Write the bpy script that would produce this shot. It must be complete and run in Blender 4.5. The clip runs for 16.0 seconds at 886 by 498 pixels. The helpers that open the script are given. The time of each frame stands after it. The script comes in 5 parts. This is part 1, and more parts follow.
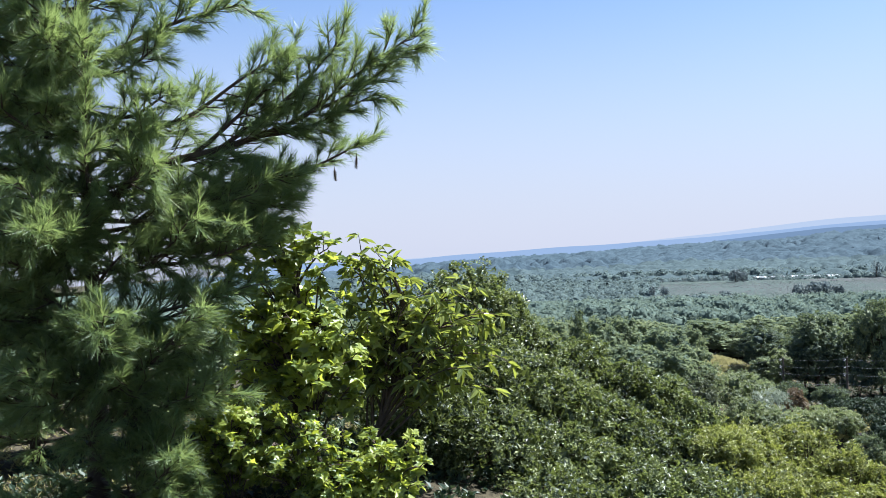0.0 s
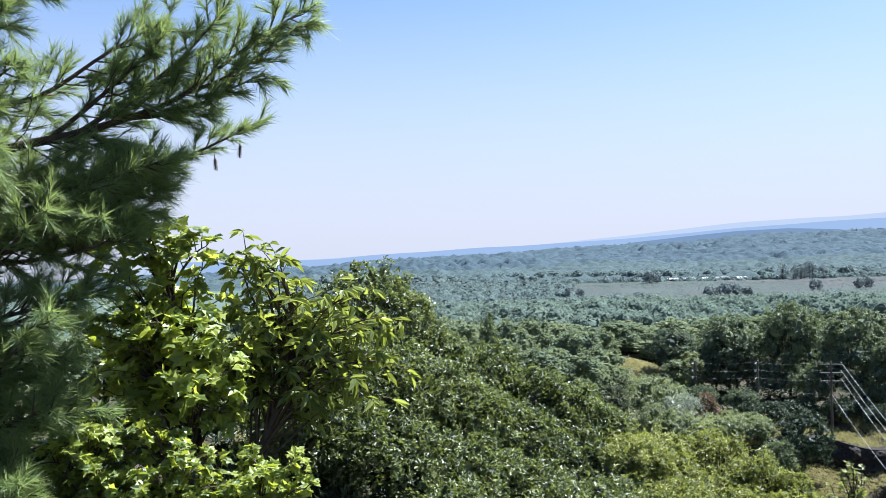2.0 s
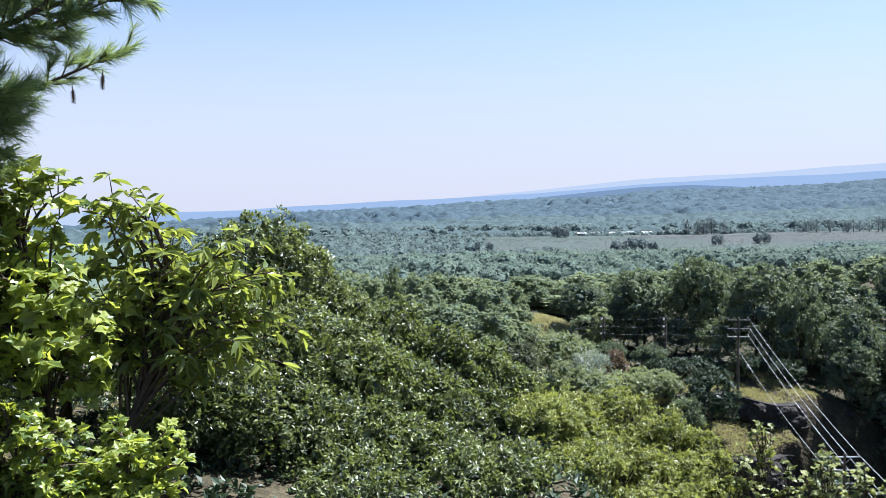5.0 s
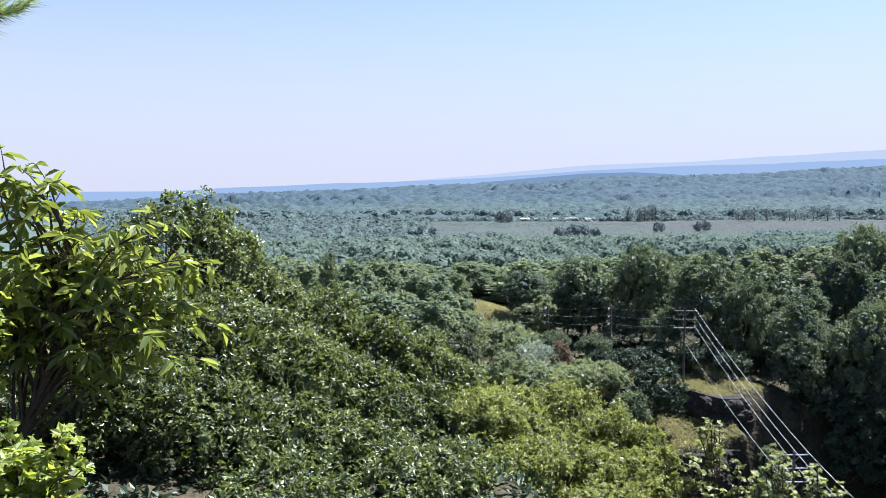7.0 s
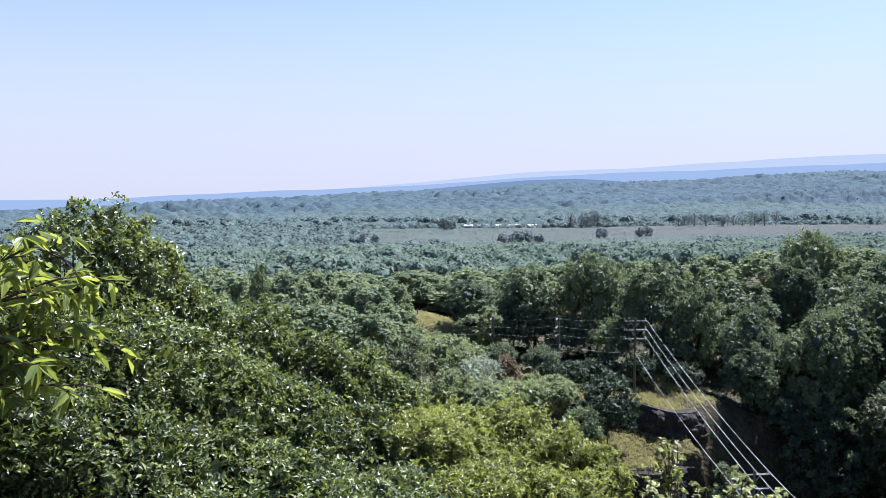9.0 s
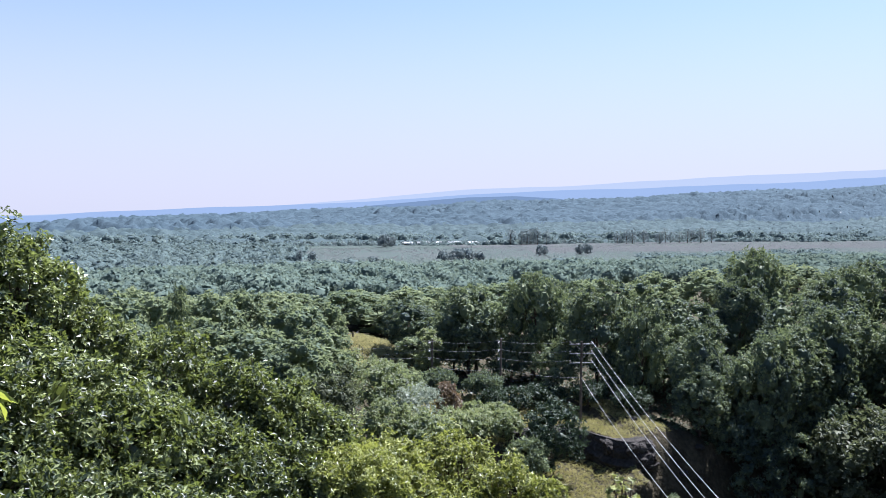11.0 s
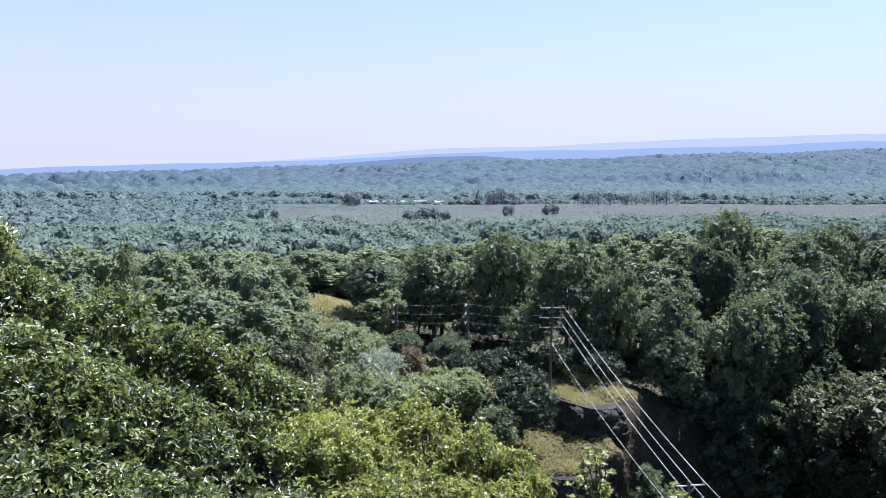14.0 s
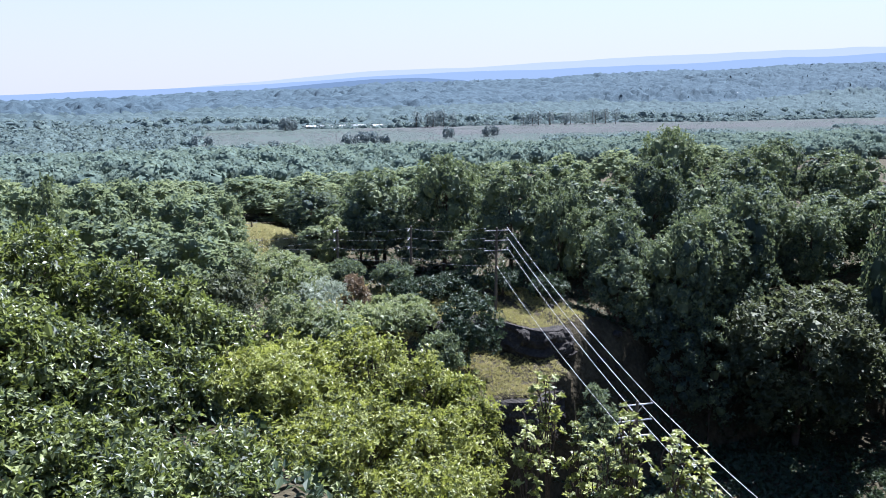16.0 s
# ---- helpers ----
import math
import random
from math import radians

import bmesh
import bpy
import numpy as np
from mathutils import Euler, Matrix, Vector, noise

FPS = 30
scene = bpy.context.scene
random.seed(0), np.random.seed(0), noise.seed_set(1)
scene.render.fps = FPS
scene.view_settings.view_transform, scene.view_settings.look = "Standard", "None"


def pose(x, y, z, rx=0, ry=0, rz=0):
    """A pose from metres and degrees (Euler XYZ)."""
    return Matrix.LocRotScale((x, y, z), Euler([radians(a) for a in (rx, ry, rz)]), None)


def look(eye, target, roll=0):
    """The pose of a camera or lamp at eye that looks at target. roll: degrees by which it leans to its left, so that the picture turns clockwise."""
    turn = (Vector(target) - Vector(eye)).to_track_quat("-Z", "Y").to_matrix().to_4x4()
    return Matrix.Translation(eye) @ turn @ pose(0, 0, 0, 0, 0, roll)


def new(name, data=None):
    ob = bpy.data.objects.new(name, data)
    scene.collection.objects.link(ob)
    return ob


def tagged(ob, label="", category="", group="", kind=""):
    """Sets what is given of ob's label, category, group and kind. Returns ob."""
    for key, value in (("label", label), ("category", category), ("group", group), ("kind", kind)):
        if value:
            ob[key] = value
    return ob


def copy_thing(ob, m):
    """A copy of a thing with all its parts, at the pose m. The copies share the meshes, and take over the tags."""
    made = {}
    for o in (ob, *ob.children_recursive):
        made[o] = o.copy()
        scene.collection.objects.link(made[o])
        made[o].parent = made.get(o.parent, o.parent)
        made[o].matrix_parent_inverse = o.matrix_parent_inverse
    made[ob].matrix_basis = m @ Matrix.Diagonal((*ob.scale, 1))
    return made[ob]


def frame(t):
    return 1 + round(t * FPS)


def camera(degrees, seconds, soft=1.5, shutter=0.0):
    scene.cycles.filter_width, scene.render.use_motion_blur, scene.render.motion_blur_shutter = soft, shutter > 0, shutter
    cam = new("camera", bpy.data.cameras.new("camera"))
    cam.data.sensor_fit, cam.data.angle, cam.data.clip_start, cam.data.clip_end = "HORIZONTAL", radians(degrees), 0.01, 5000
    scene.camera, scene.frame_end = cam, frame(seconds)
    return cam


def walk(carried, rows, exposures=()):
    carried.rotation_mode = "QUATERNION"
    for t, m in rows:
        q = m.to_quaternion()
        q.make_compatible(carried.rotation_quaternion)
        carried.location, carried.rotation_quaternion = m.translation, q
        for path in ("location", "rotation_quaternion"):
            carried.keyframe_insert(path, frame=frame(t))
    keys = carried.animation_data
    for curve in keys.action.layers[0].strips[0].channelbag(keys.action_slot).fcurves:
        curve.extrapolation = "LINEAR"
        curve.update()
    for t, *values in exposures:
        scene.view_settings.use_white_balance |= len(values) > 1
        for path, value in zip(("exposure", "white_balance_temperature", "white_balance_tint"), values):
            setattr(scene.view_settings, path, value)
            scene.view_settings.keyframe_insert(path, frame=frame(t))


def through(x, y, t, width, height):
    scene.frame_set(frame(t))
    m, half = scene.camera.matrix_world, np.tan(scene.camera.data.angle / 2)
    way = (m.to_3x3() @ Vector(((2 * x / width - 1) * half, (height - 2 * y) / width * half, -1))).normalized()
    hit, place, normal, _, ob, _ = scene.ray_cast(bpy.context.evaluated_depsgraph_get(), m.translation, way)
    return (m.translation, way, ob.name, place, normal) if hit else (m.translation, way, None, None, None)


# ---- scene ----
FOV = 54.0
cam = camera(FOV, 16.0, soft=0.75)
PATH = [
    (0, 0.00, 0.00, 0.00, 0.07, 0.12, 1.51), (0.5, 1.46, 2.06, -0.09, -0.26, 0.23, 1.48), (1, 1.77, 3.34, -0.08, -1.69, 0.22, 1.50),
    (1.5, 1.74, 4.86, -0.11, -3.60, 0.18, 1.32), (2, 2.05, 5.86, -0.15, -5.17, 0.01, 1.08), (2.5, 2.27, 6.80, -0.14, -6.52, -0.32, 0.73),
    (3, 2.52, 8.02, -0.17, -7.47, -0.74, 0.52), (3.5, 3.22, 10.08, -0.17, -8.06, -1.33, 0.34), (4, 3.36, 10.55, -0.27, -9.00, -2.04, 0.41),
    (6.5, 4.78, 15.34, -0.53, -13.74, -4.05, -0.16), (7, 5.17, 16.52, -0.53, -14.66, -4.21, -0.41), (7.5, 5.51, 17.52, -0.59, -15.69, -4.21, -0.20),
    (8, 5.93, 19.04, -0.58, -16.65, -4.17, -0.32), (10.5, 8.96, 26.01, -0.77, -21.19, -2.82, -0.08), (11, 9.49, 27.53, -0.75, -22.32, -2.59, -0.38),
    (11.5, 10.04, 28.96, -0.94, -23.52, -2.60, -0.58), (12, 10.29, 29.76, -0.98, -24.32, -2.78, -0.88), (12.5, 10.62, 30.55, -1.00, -24.64, -3.07, -1.15),
    (13, 10.99, 31.17, -1.04, -24.54, -3.56, -1.33), (13.5, 11.23, 31.39, -1.08, -24.33, -4.29, -1.30), (14, 11.35, 31.99, -1.10, -24.55, -5.22, -1.06),
    (14.5, 11.82, 32.80, -1.24, -25.09, -6.42, -0.62), (15, 12.06, 33.34, -1.29, -26.11, -7.73, -0.22), (15.5, 12.22, 33.82, -1.31, -27.31, -9.03, -0.03),
    (16, 12.32, 34.16, -1.35, -28.57, -10.20, -0.09)]
EXPOSURES = [(0, 1.95, 5500, 11), (1.5, 2.05, 5500, 11), (8, 2.03, 5500, 14), (12.5, 2.03, 5440, 18), (14.5, 2.1, 5400, 18), (16, 2.2, 5330, 17)]
walk(cam, [(t, pose(x, y, z, 90 + pitch, roll, yaw)) for t, x, y, z, yaw, pitch, roll in PATH], EXPOSURES)

# ---- world and sun ----
SUN_AZ, SUN_EL = 63.0, 57.0          # degrees clockwise from +y, and above the horizon
world = bpy.data.worlds.new("world")
scene.world = world
world.use_nodes = True
wn = world.node_tree.nodes
wl = world.node_tree.links
sky = wn.new("ShaderNodeTexSky")
sky.sky_type = "NISHITA"
sky.sun_disc = False
sky.sun_elevation = radians(SUN_EL)
sky.sun_rotation = radians(SUN_AZ)
sky.altitude = 200
sky.air_density, sky.dust_density, sky.ozone_density = 1.0, 0.6, 2.0
wl.new(sky.outputs[0], wn["Background"].inputs[0])
wn["Background"].inputs[1].default_value = 0.039
# pale summer haze that thickens towards the horizon all round
haze = wn.new("ShaderNodeBackground")
haze.inputs[0].default_value = (0.98, 0.95, 1.0, 1)
haze.inputs[1].default_value = 0.195
wc = wn.new("ShaderNodeTexCoord")
ws = wn.new("ShaderNodeSeparateXYZ")
wl.new(wc.outputs["Generated"], ws.inputs[0])
wr = wn.new("ShaderNodeMapRange")
wr.interpolation_type = "SMOOTHSTEP"
wr.inputs["From Min"].default_value, wr.inputs["From Max"].default_value = 0.0, 0.36
wr.inputs["To Min"].default_value, wr.inputs["To Max"].default_value = 0.92, 0.0
wl.new(ws.outputs["Z"], wr.inputs["Value"])
wm = wn.new("ShaderNodeMixShader")
wl.new(wr.outputs[0], wm.inputs[0])
wl.new(wn["Background"].outputs[0], wm.inputs[1])
wl.new(haze.outputs[0], wm.inputs[2])
wl.new(wm.outputs[0], wn["World Output"].inputs[0])
sun_data = bpy.data.lights.new("sun", "SUN")
sun_data.energy, sun_data.angle, sun_data.color = 4.9, radians(0.5), (1.0, 0.95, 0.86)
sun = new("sun", sun_data)
a, e = radians(SUN_AZ), radians(SUN_EL)
sun_dir = Vector((math.sin(a) * math.cos(e), math.cos(a) * math.cos(e), math.sin(e)))
sun.matrix_world = look(sun_dir * 200, (0, 0, 0))


# ---- materials ----
def mat(name):
    m = bpy.data.materials.new(name)
    m.use_nodes = True
    n = m.node_tree.nodes
    n.clear()
    out = n.new("ShaderNodeOutputMaterial")
    return m, n, m.node_tree.links, out


def ramp(n, stops):
    r = n.new("ShaderNodeValToRGB")
    el = r.color_ramp.elements
    el[0].position, el[0].color = stops[0][0], (*stops[0][1], 1)
    el[1].position, el[1].color = stops[-1][0], (*stops[-1][1], 1)
    for p, c in stops[1:-1]:
        el.new(p).color = (*c, 1)
    return r


def foliage(name, dark, mid, light, through_col, through=0.35, rough=0.45, spec=0.5, patch=0.25, upright=0.0, grain=0.5, glow=0.6, mottle=0.0):
    """Leaves: every leaf its own shade, a slow change over the crown, light that shines through."""
    m, n, l, out = mat(name)
    geo = n.new("ShaderNodeNewGeometry")
    info = n.new("ShaderNodeObjectInfo")
    tex = n.new("ShaderNodeTexCoord")
    noi = n.new("ShaderNodeTexNoise")
    noi.inputs["Scale"].default_value = patch
    l.new(tex.outputs["Object"], noi.inputs["Vector"])
    a1 = n.new("ShaderNodeMath")
    a1.operation = "MULTIPLY_ADD"
    a1.inputs[1].default_value = grain
    l.new(geo.outputs["Random Per Island"], a1.inputs[0])
    a2 = n.new("ShaderNodeMath")
    a2.operation = "MULTIPLY_ADD"
    a2.inputs[1].default_value = 0.7
    a2.inputs[2].default_value = -0.22
    l.new(noi.outputs[0], a2.inputs[0])
    l.new(a2.outputs[0], a1.inputs[2])
    a3 = n.new("ShaderNodeMath")
    a3.operation = "MULTIPLY_ADD"
    a3.inputs[1].default_value = 0.3
    l.new(info.outputs["Random"], a3.inputs[0])
    l.new(a1.outputs[0], a3.inputs[2])
    shade = a3
    if mottle:
        fine = n.new("ShaderNodeTexNoise")
        fine.inputs["Scale"].default_value = mottle
        fine.inputs["Detail"].default_value = 5
        fine.inputs["Roughness"].default_value = 0.7
        l.new(tex.outputs["Object"], fine.inputs["Vector"])
        a4 = n.new("ShaderNodeMath")
        a4.operation = "MULTIPLY_ADD"
        a4.inputs[1].default_value = 1.1
        l.new(fine.outputs[0], a4.inputs[0])
        shift = n.new("ShaderNodeMath")
        shift.inputs[1].default_value = -0.55
        l.new(a3.outputs[0], shift.inputs[0])
        l.new(shift.outputs[0], a4.inputs[2])
        shade = a4
    r = ramp(n, [(0.1, dark), (0.5, mid), (0.95, light)])
    l.new(shade.outputs[0], r.inputs[0])
    p = n.new("ShaderNodeBsdfPrincipled")
    p.inputs["Roughness"].default_value = rough
    p.inputs["Specular IOR Level"].default_value = spec
    l.new(r.outputs[0], p.inputs["Base Color"])
    tr = n.new("ShaderNodeBsdfTranslucent")
    mixc = n.new("ShaderNodeMixRGB")
    mixc.blend_type = "MIX"
    mixc.inputs[0].default_value = glow
    mixc.inputs[2].default_value = (*through_col, 1)
    l.new(r.outputs[0], mixc.inputs[1])
    l.new(mixc.outputs[0], tr.inputs[0])
    if upright:
        # normals bent towards the sky, which evens out light and shade
        va = n.new("ShaderNodeVectorMath")
        va.operation = "ADD"
        va.inputs[1].default_value = (0, 0, upright)
        vb = n.new("ShaderNodeVectorMath")
        vb.operation = "NORMALIZE"
        l.new(geo.outputs["Normal"], va.inputs[0])
        l.new(va.outputs[0], vb.inputs[0])
        l.new(vb.outputs[0], p.inputs["Normal"])
    mx = n.new("ShaderNodeMixShader")
    mx.inputs[0].default_value = through
    l.new(p.outputs[0], mx.inputs[1])
    l.new(tr.outputs[0], mx.inputs[2])
    l.new(mx.outputs[0], out.inputs[0])
    return m


def rough_mat(name, stops, scale, fine, rough=0.9, bump=0.4, metal=0.0, dist=0.05, spec=0.1):
    """A weathered surface: colour from noise at two scales, and relief."""
    m, n, l, out = mat(name)
    tex = n.new("ShaderNodeTexCoord")
    n1 = n.new("ShaderNodeTexNoise")
    n1.inputs["Scale"].default_value = scale
    n1.inputs["Detail"].default_value = 6
    n2 = n.new("ShaderNodeTexNoise")
    n2.inputs["Scale"].default_value = fine
    n2.inputs["Detail"].default_value = 8
    for q in (n1, n2):
        l.new(tex.outputs["Object"], q.inputs["Vector"])
    mx = n.new("ShaderNodeMath")
    mx.operation = "MULTIPLY_ADD"
    mx.inputs[1].default_value = 0.45
    l.new(n2.outputs[0], mx.inputs[0])
    h = n.new("ShaderNodeMath")
    h.operation = "MULTIPLY"
    h.inputs[1].default_value = 0.55
    l.new(n1.outputs[0], h.inputs[0])
    l.new(h.outputs[0], mx.inputs[2])
    r = ramp(n, stops)
    l.new(mx.outputs[0], r.inputs[0])
    p = n.new("ShaderNodeBsdfPrincipled")
    p.inputs["Roughness"].default_value = rough
    p.inputs["Metallic"].default_value = metal
    p.inputs["Specular IOR Level"].default_value = spec
    l.new(r.outputs[0], p.inputs["Base Color"])
    b = n.new("ShaderNodeBump")
    b.inputs["Strength"].default_value = bump
    b.inputs["Distance"].default_value = dist
    l.new(n2.outputs[0], b.inputs["Height"])
    l.new(b.outputs[0], p.inputs["Normal"])
    l.new(p.outputs[0], out.inputs[0])
    return m


def canopy_mat(name, dark, light, cell):
    """Treetops seen from far: greens that vary by crown, with haze painted in, mottled by sprays of leaves."""
    m, n, l, out = mat(name)
    tex = n.new("ShaderNodeTexCoord")
    vor = n.new("ShaderNodeTexVoronoi")
    vor.inputs["Scale"].default_value = 1 / cell
    sep = n.new("ShaderNodeSeparateColor")
    noi = n.new("ShaderNodeTexNoise")
    noi.inputs["Scale"].default_value = 5.0 / cell
    noi.inputs["Detail"].default_value = 6
    noi.inputs["Roughness"].default_value = 0.7
    for q in (vor, noi):
        l.new(tex.outputs["Object"], q.inputs["Vector"])
    l.new(vor.outputs["Color"], sep.inputs[0])
    a1 = n.new("ShaderNodeMath")
    a1.operation = "MULTIPLY_ADD"
    a1.inputs[1].default_value = 0.55
    a2 = n.new("ShaderNodeMath")
    a2.operation = "MULTIPLY_ADD"
    a2.inputs[1].default_value = 1.0
    a2.inputs[2].default_value = -0.27
    l.new(noi.outputs[0], a2.inputs[0])
    l.new(sep.outputs[0], a1.inputs[0])
    l.new(a2.outputs[0], a1.inputs[2])
    r = ramp(n, [(0.1, dark), (0.9, light)])
    l.new(a1.outputs[0], r.inputs[0])
    p = n.new("ShaderNodeBsdfPrincipled")
    p.inputs["Roughness"].default_value = 1.0
    p.inputs["Specular IOR Level"].default_value = 0.05
    l.new(r.outputs[0], p.inputs["Base Color"])
    b = n.new("ShaderNodeBump")
    b.inputs["Strength"].default_value = 0.5
    b.inputs["Distance"].default_value = cell * 0.1
    l.new(noi.outputs[0], b.inputs["Height"])
    l.new(b.outputs[0], p.inputs["Normal"])
    l.new(p.outputs[0], out.inputs[0])
    return m


# the farther canopy is bluer: haze put into the colour
M_CANOPY2 = canopy_mat("distant_haze_canopy", (0.029, 0.043, 0.047), (0.06, 0.08, 0.081), 6.0)
M_CANOPY3 = canopy_mat("ridge_haze_canopy", (0.028, 0.043, 0.054), (0.05, 0.07, 0.083), 10.0)
M_NEEDLE = foliage("pine_needles", (0.056, 0.096, 0.052), (0.112, 0.168, 0.064), (0.22, 0.27, 0.085), (0.46, 0.56, 0.15), 0.38, 0.45, 0.4, 0.1)
M_MAPLE = foliage("maple_leaves", (0.028, 0.05, 0.02), (0.08, 0.122, 0.032), (0.29, 0.33, 0.072), (0.72, 0.78, 0.03), 0.48, 0.38, 0.4, 0.4, 0.0, 0.85, 0.4)
M_CHEST = foliage("chestnut_leaves", (0.038, 0.062, 0.022), (0.095, 0.13, 0.036), (0.22, 0.25, 0.062), (0.58, 0.62, 0.04), 0.44, 0.34, 0.5, 0.35, 0.0, 0.7, 0.35)
# oak and ash: palest and darkest tones paint in highlights and dark gaps
M_OAK = foliage("oak_leaves", (0.009, 0.016, 0.013), (0.028, 0.042, 0.02), (0.212, 0.238, 0.1), (0.24, 0.29, 0.04), 0.3, 0.4, 0.34, 0.2, 0.0, 0.82)
M_YEL = foliage("ash_leaves", (0.012, 0.019, 0.011), (0.046, 0.06, 0.021), (0.268, 0.282, 0.092), (0.36, 0.395, 0.046), 0.36, 0.42, 0.34, 0.2, 0.0, 0.95)
# the bluish dark tone stands in for haze over the wood's shadows
M_WOOD = foliage("woodland_leaves", (0.033, 0.05, 0.054), (0.067, 0.091, 0.066), (0.195, 0.222, 0.108), (0.205, 0.25, 0.088), 0.24, 0.6, 0.1, 0.15, 0.0, 0.6)
# paler, bluer leaf colours: haze is mixed into the base
M_MID = foliage("haze_tinted_leaves", (0.088, 0.117, 0.092), (0.145, 0.177, 0.113), (0.248, 0.27, 0.147), (0.28, 0.325, 0.135), 0.36, 0.85, 0.03, 0.15, 0.0, 0.55)
M_BUSH = foliage("shrub_leaves", (0.055, 0.074, 0.04), (0.11, 0.136, 0.068), (0.22, 0.238, 0.12), (0.3, 0.345, 0.115), 0.38, 0.5, 0.25, 0.3, 0.2, 0.6)
M_WILLOW = foliage("willow_leaves", (0.11, 0.135, 0.1), (0.2, 0.23, 0.175), (0.37, 0.4, 0.32), (0.28, 0.32, 0.2), 0.32, 0.45, 0.4, 0.4, 0.0, 0.6)
M_OLIVE = foliage("olive_leaves", (0.024, 0.033, 0.026), (0.052, 0.064, 0.038), (0.125, 0.137, 0.078), (0.15, 0.172, 0.062), 0.3, 0.6, 0.2, 0.15, 0.0, 0.55)
M_RUST = foliage("russet_leaves", (0.072, 0.06, 0.036), (0.132, 0.096, 0.06), (0.192, 0.144, 0.084), (0.2, 0.13, 0.06), 0.3, 0.5, 0.4, 0.3)
# valley crowns: distance haze painted in as pale blue-green
M_VALLEY = foliage("valley_haze_leaves", (0.09, 0.12, 0.106), (0.116, 0.15, 0.122), (0.156, 0.189, 0.14), (0.178, 0.217, 0.153), 0.32, 1.0, 0.0, 0.09, 0.3, 0.4, 0.6, 0.8)
M_VALLEY2 = foliage("meadow_wood_haze_leaves", (0.086, 0.113, 0.112), (0.107, 0.138, 0.129), (0.138, 0.17, 0.148), (0.156, 0.192, 0.16), 0.32, 1.0, 0.0, 0.06, 0.4, 0.35, 0.6, 0.7)
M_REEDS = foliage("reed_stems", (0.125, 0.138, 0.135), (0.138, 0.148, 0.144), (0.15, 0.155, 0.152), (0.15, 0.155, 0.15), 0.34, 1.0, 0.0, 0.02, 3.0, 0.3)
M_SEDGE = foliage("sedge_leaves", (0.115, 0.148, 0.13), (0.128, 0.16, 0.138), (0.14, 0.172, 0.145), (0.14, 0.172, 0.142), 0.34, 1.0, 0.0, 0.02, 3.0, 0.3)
# marsh trees lightened and blued in the base to look hazy
M_FAR = foliage("far_haze_leaves", (0.11, 0.138, 0.142), (0.13, 0.156, 0.154), (0.15, 0.175, 0.166), (0.15, 0.175, 0.165), 0.34, 1.0, 0.0, 0.05, 1.0, 0.4)
M_GRASS = foliage("dry_grass", (0.185, 0.175, 0.07), (0.3, 0.272, 0.108), (0.42, 0.37, 0.163), (0.37, 0.35, 0.12), 0.3, 0.6, 0.3, 0.3)
M_STRAW = foliage("straw_grass", (0.264, 0.242, 0.11), (0.396, 0.363, 0.176), (0.55, 0.495, 0.264), (0.4, 0.38, 0.16), 0.25, 0.6, 0.3, 0.3)
# very dark base: shade of gully and wood put into the leaf colour
M_UNDER = foliage("dark_shade_leaves", (0.018, 0.034, 0.02), (0.03, 0.05, 0.028), (0.06, 0.08, 0.042), (0.06, 0.085, 0.026), 0.18, 0.5, 0.25, 0.3, 0.0, 0.6)
M_VFLOOR = rough_mat("valley_haze_floor", [(0.3, (0.06, 0.08, 0.07)), (0.5, (0.072, 0.094, 0.08)), (0.7, (0.09, 0.11, 0.09))], 0.03, 0.3, 1.0, 0.3, 0, 0.3, 0.0)
M_BARK = rough_mat("bark", [(0.3, (0.035, 0.026, 0.02)), (0.7, (0.11, 0.085, 0.065))], 1.2, 9, 0.95, 0.8)
M_POLE = rough_mat("weathered_pole", [(0.3, (0.06, 0.048, 0.038)), (0.7, (0.15, 0.125, 0.1))], 0.8, 14, 0.85, 0.5, 0, 0.02)
M_ARM = rough_mat("grey_crossarm", [(0.3, (0.26, 0.25, 0.24)), (0.7, (0.42, 0.41, 0.4))], 2, 20, 0.6, 0.3, 0, 0.01)
M_INSUL = rough_mat("insulator_glaze", [(0.3, (0.13, 0.12, 0.12)), (0.7, (0.2, 0.19, 0.18))], 5, 30, 0.4, 0.05, 0, 0.005, 0.4)
M_WIRE = rough_mat("aluminium_wire", [(0.3, (0.4, 0.4, 0.41)), (0.7, (0.52, 0.52, 0.53))], 2, 20, 0.6, 0.02, 0.2, 0.005, 0.4)
# rock colours darkened to carry the shade on the bank
M_ROCK = rough_mat("shade_dark_rock", [(0.3, (0.016, 0.015, 0.014)), (0.55, (0.042, 0.038, 0.034)), (0.75, (0.115, 0.105, 0.092))], 0.5, 3.5, 0.95, 1.0, 0, 0.35)
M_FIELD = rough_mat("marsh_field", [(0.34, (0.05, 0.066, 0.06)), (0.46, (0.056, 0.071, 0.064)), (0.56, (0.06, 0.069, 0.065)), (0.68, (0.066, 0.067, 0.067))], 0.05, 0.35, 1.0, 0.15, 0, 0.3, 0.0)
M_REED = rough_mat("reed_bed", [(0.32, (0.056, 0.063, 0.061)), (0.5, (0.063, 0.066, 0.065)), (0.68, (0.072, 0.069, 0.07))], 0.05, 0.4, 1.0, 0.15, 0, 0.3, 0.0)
M_DULLWIRE = rough_mat("dull_wire", [(0.3, (0.17, 0.175, 0.18)), (0.7, (0.25, 0.25, 0.26))], 2, 20, 0.7, 0.02, 0.2, 0.005, 0.2)
M_ROOF = rough_mat("white_roof", [(0.3, (0.26, 0.27, 0.28)), (0.7, (0.34, 0.34, 0.34))], 0.2, 2, 0.6, 0.1)
